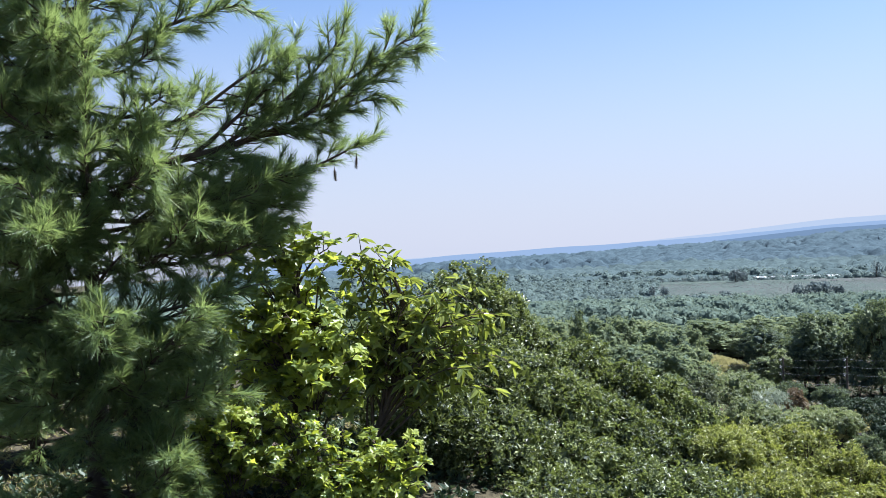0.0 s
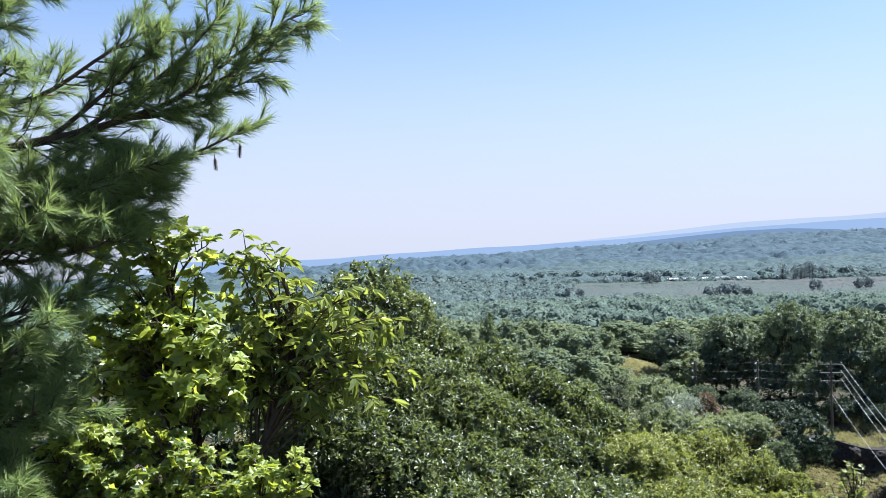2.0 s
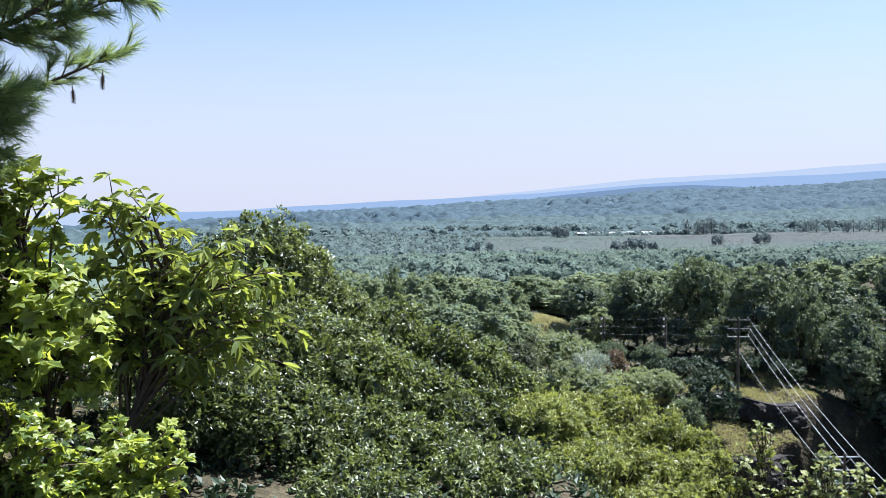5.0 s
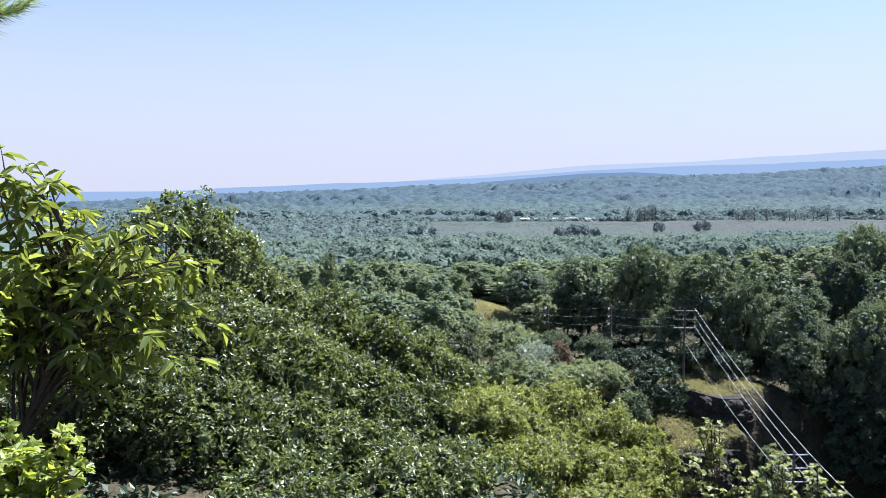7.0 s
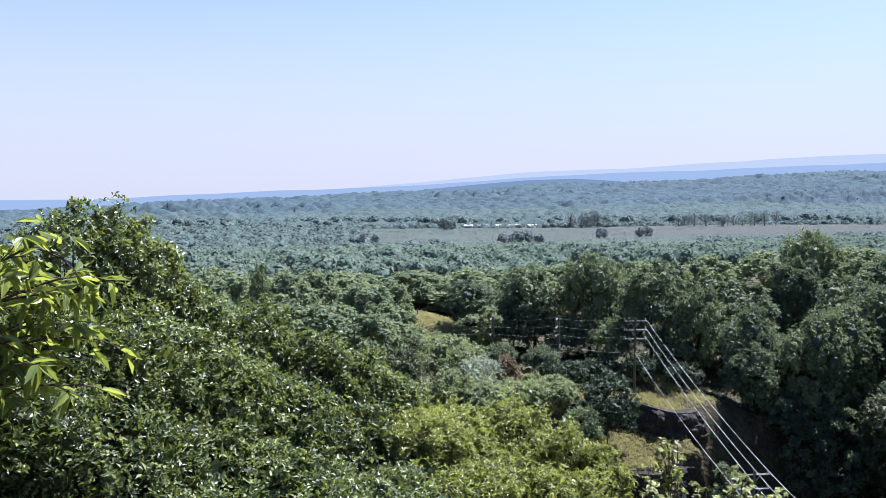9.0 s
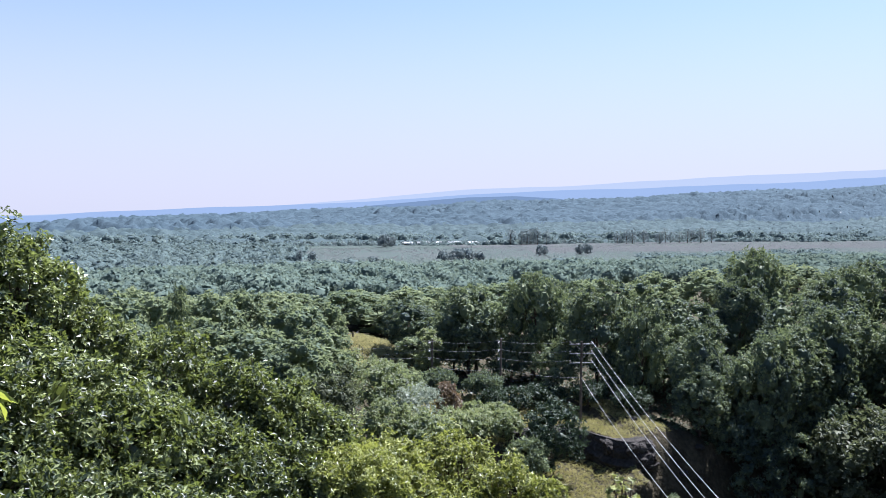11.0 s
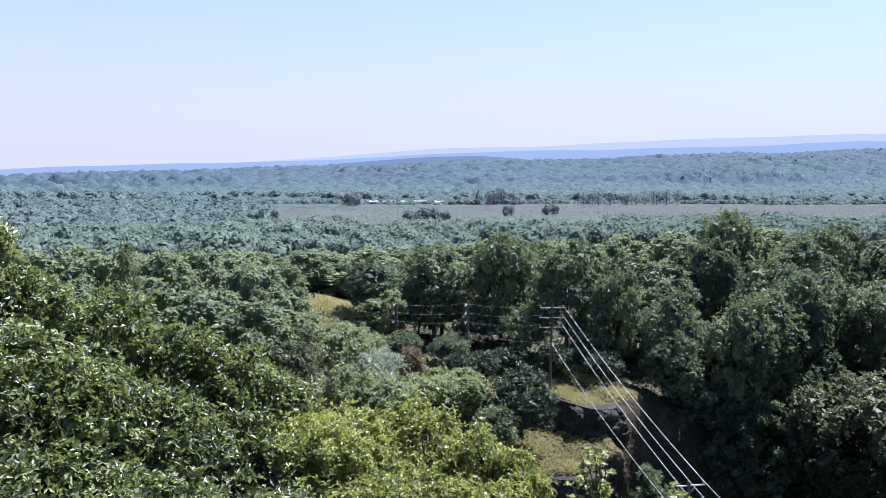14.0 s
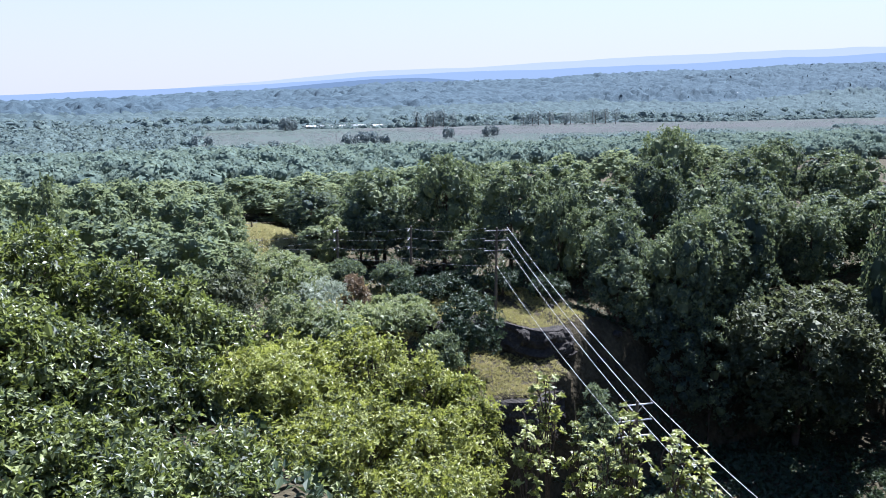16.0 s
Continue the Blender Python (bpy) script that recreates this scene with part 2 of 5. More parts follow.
M_WALLP = rough_mat("pale_wall", [(0.3, (0.22, 0.23, 0.24)), (0.7, (0.3, 0.3, 0.3))], 0.2, 2, 0.8, 0.1)
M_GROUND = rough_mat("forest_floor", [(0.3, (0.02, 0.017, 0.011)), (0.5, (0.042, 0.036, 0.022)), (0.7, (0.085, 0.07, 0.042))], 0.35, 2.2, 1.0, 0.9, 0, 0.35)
M_CONE = rough_mat("pine_cone", [(0.3, (0.05, 0.035, 0.025)), (0.7, (0.12, 0.08, 0.05))], 3, 12, 0.9, 0.6, 0, 0.05)


# ---- mesh helpers ----
def mesh_np(name, V, F, material, smooth=False):
    """A mesh from arrays of corners and of faces with three or four corners each."""
    me = bpy.data.meshes.new(name)
    V = np.asarray(V, dtype=np.float32)
    F = np.asarray(F, dtype=np.int32)
    k = F.shape[1]
    me.vertices.add(len(V))
    me.vertices.foreach_set("co", V.ravel())
    me.loops.add(F.size)
    me.loops.foreach_set("vertex_index", F.ravel())
    me.polygons.add(len(F))
    me.polygons.foreach_set("loop_start", np.arange(0, F.size, k, dtype=np.int32))
    me.polygons.foreach_set("use_smooth", np.full(len(F), smooth))
    me.materials.append(material)
    me.update(calc_edges=True)
    return me


def part_np(name, V, F, material, parent=None, label="", smooth=False):
    ob = new(name, mesh_np(name, V, F, material, smooth))
    ob.parent = parent
    return tagged(ob, label) if label else ob


def empty(name, loc, label, category, group=""):
    ob = new(name)
    ob.location = loc
    ob.empty_display_size = 0.3
    return tagged(ob, label, category, group)


def unit(v):
    v = np.asarray(v, dtype=float)
    return v / np.maximum(np.linalg.norm(v, axis=-1, keepdims=True), 1e-9)


def sides_of(N):
    """Two directions square to each row of N."""
    ref = np.where(np.abs(N[:, 2:3]) > 0.9, [[1.0, 0, 0]], [[0, 0, 1.0]])
    A = unit(np.cross(N, ref))
    return A, np.cross(N, A)


def tube(points, radii, n=7):
    """A tapered tube along points; returns corners and quads."""
    P = np.asarray(points, dtype=float)
    D = unit(np.gradient(P, axis=0))
    A, B = sides_of(D)
    ang = np.arange(n) * 2 * np.pi / n
    V = P[:, None] + (A[:, None] * np.cos(ang)[None, :, None] + B[:, None] * np.sin(ang)[None, :, None]) * np.asarray(radii)[:, None, None]
    i, j = np.meshgrid(np.arange(len(P) - 1), np.arange(n), indexing="ij")
    j2 = (j + 1) % n
    F = np.stack([i * n + j, i * n + j2, (i + 1) * n + j2, (i + 1) * n + j], -1).reshape(-1, 4)
    return V.reshape(-1, 3), F


def joined(pieces):
    Vs, Fs, o = [], [], 0
    for V, F in pieces:
        Vs.append(V)
        Fs.append(F + o)
        o += len(V)
    return np.concatenate(Vs), np.concatenate(Fs)


def smooth_line(points, per=4):
    """Catmull-Rom through the points."""
    P = np.asarray(points, dtype=float)
    P = np.vstack([2 * P[0] - P[1], P, 2 * P[-1] - P[-2]])
    out = []
    for i in range(1, len(P) - 2):
        for s in np.arange(per) / per:
            a, b, c, d = P[i - 1:i + 3]
            out.append(0.5 * (2 * b + (c - a) * s + (2 * a - 5 * b + 4 * c - d) * s * s + (3 * b - a - 3 * c + d) * s ** 3))
    out.append(P[-2])
    return np.array(out)


def box_np(c, ax, half):
    """A box at c with half sizes along the three rows of ax."""
    s = np.array([[-1, -1, -1], [1, -1, -1], [1, 1, -1], [-1, 1, -1], [-1, -1, 1], [1, -1, 1], [1, 1, 1], [-1, 1, 1]], dtype=float)
    V = np.asarray(c) + (s * half) @ np.asarray(ax)
    return V, np.array([[0, 3, 2, 1], [4, 5, 6, 7], [0, 1, 5, 4], [1, 2, 6, 5], [2, 3, 7, 6], [3, 0, 4, 7]])


# leaf outlines: along the leaf, across it, and the faces
SIMPLE = (np.array([[0, 0, 0], [0.5, 0.5, 0.1], [1, 0, -0.06], [0.5, -0.5, 0.1]]), np.array([[0, 1, 2], [0, 2, 3]]))
MAPLELEAF = (np.array([[0, 0, 0], [-0.08, 0.42, 0.03], [0.3, 0.3, 0.04], [0.42, 0.62, -0.03], [0.62, 0.26, 0.03], [1, 0, -0.12],
                       [0.62, -0.26, 0.03], [0.42, -0.62, -0.03], [0.3, -0.3, 0.04], [-0.08, -0.42, 0.03]]),
             np.array([[0, 1, 2], [2, 3, 4], [0, 2, 4], [0, 4, 5], [0, 5, 6], [0, 6, 8], [6, 7, 8], [0, 8, 9]]))
LONGLEAF = (np.array([[0, 0, 0], [0.3, 0.5, 0.06], [0.68, 0.42, -0.02], [1, 0, -0.25], [0.68, -0.42, -0.02], [0.3, -0.5, 0.06]]),
            np.array([[0, 1, 2], [0, 2, 3], [0, 3, 4], [0, 4, 5]]))


def leaves(P, D, U, L, W, shape=SIMPLE):
    """A leaf at each P, along D, its face towards U, with lengths L and widths W."""
    D = unit(D)
    S = unit(np.cross(U, D))
    N = np.cross(D, S)
    pts, fac = shape
    V = P[:, None] + D[:, None] * (pts[None, :, 0:1] * L[:, None, None]) + S[:, None] * (pts[None, :, 1:2] * W[:, None, None]) \
        + N[:, None] * (pts[None, :, 2:3] * L[:, None, None])
    F = fac[None] + (np.arange(len(P)) * len(pts))[:, None, None]
    return V.reshape(-1, 3), F.reshape(-1, fac.shape[1])


def rosettes(rng, P, N, k, size, width=0.5, shape=SIMPLE, droop=0.15):
    """Bunches of k leaves round each P, opening towards N."""
    n = len(P)
    N = unit(N + rng.normal(0, 0.3, (n, 3)))
    A, B = sides_of(N)
    ang = (np.arange(k)[None] * 2.399 + rng.uniform(0, 6.28, (n, 1)) + rng.normal(0, 0.3, (n, k)))
    tilt = rng.uniform(0.05, 0.75, (n, k))
    D = (A[:, None] * np.cos(ang)[..., None] + B[:, None] * np.sin(ang)[..., None]) * np.cos(tilt)[..., None] + N[:, None] * np.sin(tilt)[..., None]
    D[..., 2] -= droop
    L = size * rng.uniform(0.65, 1.2, n * k)
    Q = np.repeat(P, k, 0) + rng.normal(0, size * 0.18, (n * k, 3))
    U = np.repeat(N, k, 0) + rng.normal(0, 0.25, (n * k, 3))
    return leaves(Q, D.reshape(-1, 3), U, L, L * width, shape)


def boughs_of(rng, radius, height, base, count, low, lump, taper):
    """Centres, sizes and outward directions of the leafy boughs that round out a crown standing on z = base."""
    q = np.arange(count)
    z = low + (1 - low) * (q + 0.5) / count
    s = np.sqrt(1 - z * z)
    a = q * 2.39996 + rng.uniform(0, 6.28)
    g = unit(np.stack([s * np.cos(a), s * np.sin(a), z], -1) + rng.normal(0, 0.16, (count, 3)))
    half = (height - base) / 2
    R = lump * radius * rng.uniform(0.5, 1.5, count)
    C = g * (np.array([radius, radius, half]) - 0.85 * R[:, None]) * rng.uniform(0.72, 1.06, (count, 1)) + [0, 0, base + half]
    C[:, :2] *= 1 + 0.25 * taper - taper * np.clip((C[:, 2:3] - base) / (height - base), 0, 1)
    return C, R, g


def hulls(rng, C, R, tall, nu=9, nv=6, lumps=8, power=4):
    """A closed, lumpy mass of small twigs and leaves at each C, as triangles."""
    n = len(C)
    th, ph = np.meshgrid(np.linspace(0.05, 2.6, nv), np.arange(nu) * 2 * np.pi / nu, indexing="ij")
    d = np.stack([np.sin(th) * np.cos(ph), np.sin(th) * np.sin(ph), np.cos(th)], -1).reshape(-1, 3)
    d = unit(d[None] + rng.normal(0, 0.07, (n, nu * nv, 3)))
    lob = unit(rng.normal(0, 1, (n, lumps, 3)) + [0, 0, 0.4])
    swell = 0.72 + 0.28 * np.clip(np.max(np.einsum("nqc,nlc->nql", d, lob), 2), 0, 1) ** power
    V = (C[:, None] + d * (R[:, None] * swell)[..., None] * [1, 1, tall]).reshape(-1, 3)
    i, j = np.meshgrid(np.arange(nv - 1), np.arange(nu), indexing="ij")
    j2 = (j + 1) % nu
    a, b, c, e = i * nu + j, (i + 1) * nu + j, (i + 1) * nu + j2, i * nu + j2
    F = np.concatenate([np.stack([a, b, c], -1).reshape(-1, 3), np.stack([a, c, e], -1).reshape(-1, 3)])
    return V, (F[None] + (np.arange(n) * nu * nv)[:, None, None]).reshape(-1, 3)


def bough_leaves(rng, C, R, G, per, size, width, shape, droop, ragged, tall, bunch, up, loose, solid):
    """Sprigs of leaves over the outside of each bough, with gaps between them, and larger leaves within."""
    n = len(C)
    d = unit(rng.normal(0, 1, (n, per, 3)) + G[:, None] * 0.6 + [0, 0, 0.4])
    r = R[:, None] * np.clip(rng.normal(0.92, ragged, (n, per)), 0.45, 1.4)
    P = (C[:, None] + d * r[..., None] * [1, 1, tall]).reshape(-1, 3)
    d = d.reshape(-1, 3)
    own = np.repeat(np.arange(n), per)
    keep = np.ones(len(P), dtype=bool)
    for i in range(n):
        inside = ((P - C[i]) ** 2).sum(1) < (0.6 * R[i]) ** 2
        keep &= ~inside | (own == i)
    P, d = P[keep], d[keep]
    V1, F1 = rosettes(rng, P, d * (0.95 - up) + [0, 0, up] + rng.normal(0, loose, d.shape), bunch, size, width, shape, droop)
    if solid:
        return joined([(V1, F1), hulls(rng, C, R * solid, tall, 7, 5)])
    m = max(4, per // 4)
    d = unit(rng.normal(0, 1, (n * m, 3)))
    P = np.repeat(C, m, 0) + d * (np.repeat(R, m) * rng.uniform(0.1, 0.5, n * m))[:, None]
    U = unit(rng.normal(0, 1, P.shape) + [0, 0, 0.4])
    D = np.cross(U, rng.normal(0, 1, P.shape))
    L = np.minimum(size * 2.4, np.repeat(R, m) * 0.8) * rng.uniform(0.8, 1.2, n * m)
    V2, F2 = leaves(P - unit(D) * L[:, None] * 0.5, D, U, L, L * 0.8, shape)
    return joined([(V1, F1), (V2, F2)])


def leafy_tree(rng, name, label, category, height, radius, base, mat_leaf, boughs, per, size, width=0.55, shape=SIMPLE, group="",
               limbs=8, low=-0.6, trunk_r=None, droop=0.1, lump=0.3, ragged=0.07, taper=0.0, stems=1, tall=0.9, bunch=6, up=0.4, loose=0.4, solid=0.0):
    """A broadleaf tree with its foot at the origin: trunk, limbs and a crown of leafy boughs."""
    root = empty(name, (0, 0, 0), label, category, group)
    tr = trunk_r or 0.016 * height + 0.05
    C, R, G = boughs_of(rng, radius, height, base, boughs, low, lump, taper)
    lines = []
    for q in range(stems):
        zt = base + (height - base) * 0.62
        a = q * 2.4 + rng.uniform(0, 6.28)
        out = 0.0 if stems == 1 else radius * rng.uniform(0.25, 0.5)
        line = [(0.1 * out * math.cos(a), 0.1 * out * math.sin(a), -0.4)]
        line += [(out * math.cos(a) * f * f + rng.normal(0, 0.02 * height) * f, out * math.sin(a) * f * f + rng.normal(0, 0.02 * height) * f, zt * f) for f in (0.3, 0.6, 1.0)]
        line = smooth_line(line, 3)
        lines.append(line)
        V, F = tube(line, np.linspace(tr * 1.25, tr * 0.3, len(line)) * (1 if stems == 1 else 0.6), 8)
        part_np("trunk", V, F, M_BARK, root, smooth=True)
    for i in rng.choice(len(C), min(limbs, len(C)), replace=False):
        line = lines[int(np.argmin([np.linalg.norm(q[-1] - C[i]) for q in lines]))]
        cand = line[line[:, 2] < max(C[i][2] - 0.05 * height, line[2][2])]
        s = cand[int(len(cand) * rng.uniform(0.5, 0.99))]
        mid = (s + C[i]) / 2 + [0, 0, -0.06 * np.linalg.norm(C[i] - s)]
        q = smooth_line([s, mid, C[i] + G[i] * R[i] * 0.4], 3)
        V, F = tube(q, np.linspace(tr * 0.4, tr * 0.08, len(q)), 5)
        part_np("limb", V, F, M_BARK, root, smooth=True)
    V, F = bough_leaves(rng, C, R, G, per, size, width, shape, droop, ragged, tall, bunch, up, loose, solid)
    tagged(part_np("crown", V, F, mat_leaf, root), kind="stuff")
    return root


def spray_tree(rng, name, label, trunk, centre, radii, boughs, twigs, mat_leaf, size, width, shape, whorl, droop, single, trunk_r, extra=()):
    """A tree near by, seen branch by branch: a trunk, boughs to the rim of the crown, twigs and single leaves. All in world places."""
    trunk = np.array(trunk, dtype=float)
    foot = trunk[0].copy()
    root = empty(name, foot, label, "tree")
    line = smooth_line(trunk - foot, 5)
    V, F = tube(line, np.linspace(trunk_r, trunk_r * 0.3, len(line)), 9)
    part_np("trunk", V, F, M_BARK, root, smooth=True)
    c, rad = np.array(centre) - foot, np.array(radii)
    P, D, U, W = [], [], [], []
    for i in range(boughs + len(extra)):
        z = -0.75 + 1.75 * (i + 0.5) / boughs
        a = i * 2.39996 + rng.normal(0, 0.25)
        s = math.sqrt(1 - min(z * z, 1))
        g = np.array([s * math.cos(a), s * math.sin(a), z])
        end = c + g * rad * rng.uniform(0.45, 1.04) if i < boughs else np.array(extra[i - boughs]) - foot
        below = line[line[:, 2] < end[2] - 0.08 * rad[2]]
        start = below[int(len(below) * rng.uniform(0.45, 0.95))] if len(below) > 3 else line[2]
        ln = np.linalg.norm(end - start)
        q = smooth_line([start, start + (end - start) * 0.35 + [0, 0, 0.1 * ln], start + (end - start) * 0.7 + [0, 0, 0.12 * ln] + rng.normal(0, 0.04, 3) * ln, end], 4)
        V, F = tube(q, np.linspace(trunk_r * 0.32, 0.035, len(q)), 6)
        part_np("limb", V, F, M_BARK, root, smooth=True)
        tan = unit(np.gradient(q, axis=0))
        tw = []
        for f in np.linspace(0.4, 1.0, twigs):
            k = min(int(f * (len(q) - 1)), len(q) - 1)
            side = unit(np.cross(tan[k], rng.normal(0, 1, 3)))
            v = unit(tan[k] * 0.7 + side * (0.4 if f > 0.97 else 1.0) + [0, 0, 0.05])
            tl = size * rng.uniform(0.7, 1.5)
            b = q[k] + v * tl
            m = (q[k] + b) / 2 + [0, 0, 0.06 * tl]
            tw.append(tube([q[k], m, b], [0.045, 0.035, 0.02], 4))
            A, B = sides_of(v[None])
            for h in range(whorl):
                an = h * 6.283 / whorl + rng.normal(0, 0.3)
                o = b if h < whorl * 0.65 else m + (b - m) * rng.uniform(-0.4, 0.6)
                dd = v * rng.uniform(0.2, 0.8) + (A[0] * math.cos(an) + B[0] * math.sin(an))
                dd[2] = dd[2] * 0.6 - droop * rng.uniform(0.5, 1.4)
                P.append(o)
                D.append(dd)
                U.append(np.array([0, -0.35, 0.8]) + v * 0.3 + rng.normal(0, 0.5, 3))
                W.append(size * rng.uniform(0.65, 1.15))
        V, F = joined(tw)
        tagged(part_np("twig_spray", V, F, M_BARK, root), kind="stuff")
    P, D, U, W = np.array(P), unit(np.array(D)), np.array(U), np.array(W)
    order = np.argsort(P[:, 1] + rng.normal(0, 2.0, len(P)))
    near, rest = order[:single], order[single:]
    V, F = leaves(P[rest], D[rest], U[rest], W[rest], W[rest] * width, shape)
    tagged(part_np("crown", V, F, mat_leaf, root), kind="stuff")
    # the leaves on the near side, each by itself
    alike = [mesh_np("leaf", shape[0] * [1, width * w_, b_], shape[1], mat_leaf) for w_, b_ in ((0.85, 0.6), (0.95, 1.0), (1.05, 1.4), (1.1, 0.8), (0.9, 1.8), (1.0, -0.4))]
    S = unit(np.cross(U, D))
    N = np.cross(D, S)
    for i in near:
        ob = new("leaf", alike[int(rng.integers(len(alike)))])
        ob.parent = root
        m = Matrix.Identity(4)
        for r_ in range(3):
            m[r_][0], m[r_][1], m[r_][2], m[r_][3] = D[i][r_] * W[i], S[i][r_] * W[i], N[i][r_] * W[i], P[i][r_]
        ob.matrix_basis = m
    return root


def place(ob, x, y, z, turn=0.0, s=1.0, sz=None):
    return copy_thing(ob, pose(x, y, z, 0, 0, turn) @ Matrix.Diagonal((s, s, sz or s, 1)))


def put(ob, x, y, z, turn=0.0, s=1.0, sz=None):
    ob.matrix_basis = pose(x, y, z, 0, 0, turn) @ Matrix.Diagonal((s, s, sz or s, 1))
    return ob


# ---- the lie of the land ----
def step(v):
    v = np.clip(v, 0, 1)
    return v * v * (3 - 2 * v)


def wave(x, y, s, seed=0.0):
    return (np.sin(x / s + seed) + np.sin(y / s * 1.3 + 2 * seed + 1) + np.sin((x + y) / s * 0.7 + seed * 3) + np.sin((x - 1.7 * y) / s * 0.53 + 1.3)) / 4


def ground_z(x, y):
    x, y = np.asarray(x, dtype=float), np.asarray(y, dtype=float)
    h = -23.6 + 0.5 * wave(x, y, 6) * (1 - step((y - 230) / 60))
    h = h + 4.5 * step((24 - x) / 40) * step((150 - y) / 50)
    gully = step((x - 27) / 14) * step((103.5 + 0.5 * wave(x, y, 3) - y) / 9) * step((150 - x) / 40) + 0.25 * step((x - 66) / 12) * step((118 - y) / 12) * step((103 - x) / 20)
    h = h - 15.5 * np.minimum(gully, 1)
    # the terrace with the pole and the ledge below it
    edge = 101.8 + 7.5 * step((60.4 - x) / 2.8) + np.minimum(0.3 * np.maximum(x - 62, 0) ** 2, 7) + 0.4 * np.sin(x * 1.3)
    top = step((x - 47) / 2) * step((64.2 - x) / 1.6) * step((y - edge) / 0.8) * step((122 - y) / 5)
    h = h * (1 - top) + top * (-24.4 + 0.12 * wave(x, y, 2))
    led = step((x - 47.5) / 2) * step((61.0 - x + 0.2 * (y - 95)) / 1.5) * step((y - 95.3 - 0.6 * np.sin(x)) / 1.2) * (1 - step((y - edge) / 0.8))
    h = h * (1 - led) + led * (-28.3 + 0.3 * np.maximum(x - 56, 0) + 0.06 * (y - 94) + 0.15 * wave(x, y, 1.5))
    h = h + 3.4 * np.exp(-((x - 46) / 9) ** 2 - ((y - 154) / 13) ** 2)
    far = step((y - 560) / 460)
    h = h + far * (-7.0 + 0.047 * x) + 2.5 * far * wave(x, y, 90)
    h = h + step((y - 1300) / 2500) * -20
    return h


def spaced(lo, hi, dense):
    """Grid lines: fine between the given bounds and ever wider outside."""
    out = []
    for a, b, s in dense:
        out += list(np.arange(a, b, s))
    v, s = out[0], dense[0][2]
    left = []
    while v > lo:
        s *= 1.25
        v -= s
        left.append(v)
    v, s = out[-1], dense[-1][2]
    right = []
    while v < hi:
        s = min(s * 1.12, 200)
        v += s
        right.append(v)
    return np.array(left[::-1] + out + right)


gx = spaced(-4800, 4800, [(-60, 26, 3), (26, 46, 1.2), (46, 70, 0.45), (70, 120, 1.5)])
gy = spaced(-900, 4900, [(-30, 75, 4), (75, 90, 1.2), (90, 108, 0.4), (108, 160, 1.5)])
GX, GY = np.meshgrid(gx, gy)
GZ = ground_z(GX, GY)
i, j = np.meshgrid(np.arange(len(gy) - 1), np.arange(len(gx) - 1), indexing="ij")
w = len(gx)
ground = part_np("ground", np.stack([GX, GY, GZ], -1).reshape(-1, 3),
                 np.stack([i * w + j, i * w + j + 1, (i + 1) * w + j + 1, (i + 1) * w + j], -1).reshape(-1, 4), M_GROUND, smooth=True)
tagged(ground, "dark forest floor with leaf litter and rough grass", "ground", kind="structure")

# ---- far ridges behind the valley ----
# distance haze painted on the ridges as an even bluish glow
M_R1, n1, l1, o1 = mat("blue_ridge_haze_glow")
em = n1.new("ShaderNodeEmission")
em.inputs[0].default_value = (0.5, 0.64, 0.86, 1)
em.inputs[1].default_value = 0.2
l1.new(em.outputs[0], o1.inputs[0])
M_R2, n1, l1, o1 = mat("pale_ridge_haze_glow")
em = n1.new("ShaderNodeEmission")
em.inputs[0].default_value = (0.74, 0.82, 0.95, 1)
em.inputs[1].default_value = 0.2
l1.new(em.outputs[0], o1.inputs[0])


def ridge(name, label, y, x0, x1, heights, material, seed, rough):
    xs = np.linspace(x0, x1, 240)
    top = np.interp(xs, np.linspace(x0, x1, len(heights)), heights) + rough * wave(xs, xs * 0, 95, seed) + rough * 0.4 * wave(xs, xs * 0, 37, seed)
    n = len(xs)
    V = np.concatenate([np.stack([xs, np.full(n, y), top], -1), np.stack([xs, np.full(n, y - 60.0), top * 0 - 90], -1), np.stack([xs, np.full(n, y + 80.0), top * 0 - 90], -1)])
    k = np.arange(n - 1)
    F = np.concatenate([np.stack([n + k, n + k + 1, k + 1, k], -1), np.stack([k, k + 1, 2 * n + k + 1, 2 * n + k], -1)])
    return tagged(part_np(name, V, F, material), label, "ridge", kind="structure")


# the low hill glows too: its haze is an emitted blue-grey
M_R0, n1, l1, o1 = mat("hill_haze_glow")
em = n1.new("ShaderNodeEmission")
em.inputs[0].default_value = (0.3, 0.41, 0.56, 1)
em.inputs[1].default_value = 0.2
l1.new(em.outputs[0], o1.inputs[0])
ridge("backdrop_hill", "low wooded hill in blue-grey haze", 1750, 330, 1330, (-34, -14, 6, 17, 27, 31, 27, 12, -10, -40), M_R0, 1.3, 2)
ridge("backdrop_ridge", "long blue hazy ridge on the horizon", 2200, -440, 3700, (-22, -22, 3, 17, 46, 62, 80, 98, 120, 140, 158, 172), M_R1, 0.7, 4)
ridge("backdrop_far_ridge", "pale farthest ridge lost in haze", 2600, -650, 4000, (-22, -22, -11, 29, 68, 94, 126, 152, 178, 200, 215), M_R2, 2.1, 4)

# ---- valley: woods, marsh and field ----
rng = np.random.default_rng(5)


def cell_random(ix, iy, k):
    """A number from 0 to 1 for each cell of a grid."""
    v = np.sin(ix * 127.1 + iy * 311.7 + k * 74.7) * 43758.5453
    return v - np.floor(v)


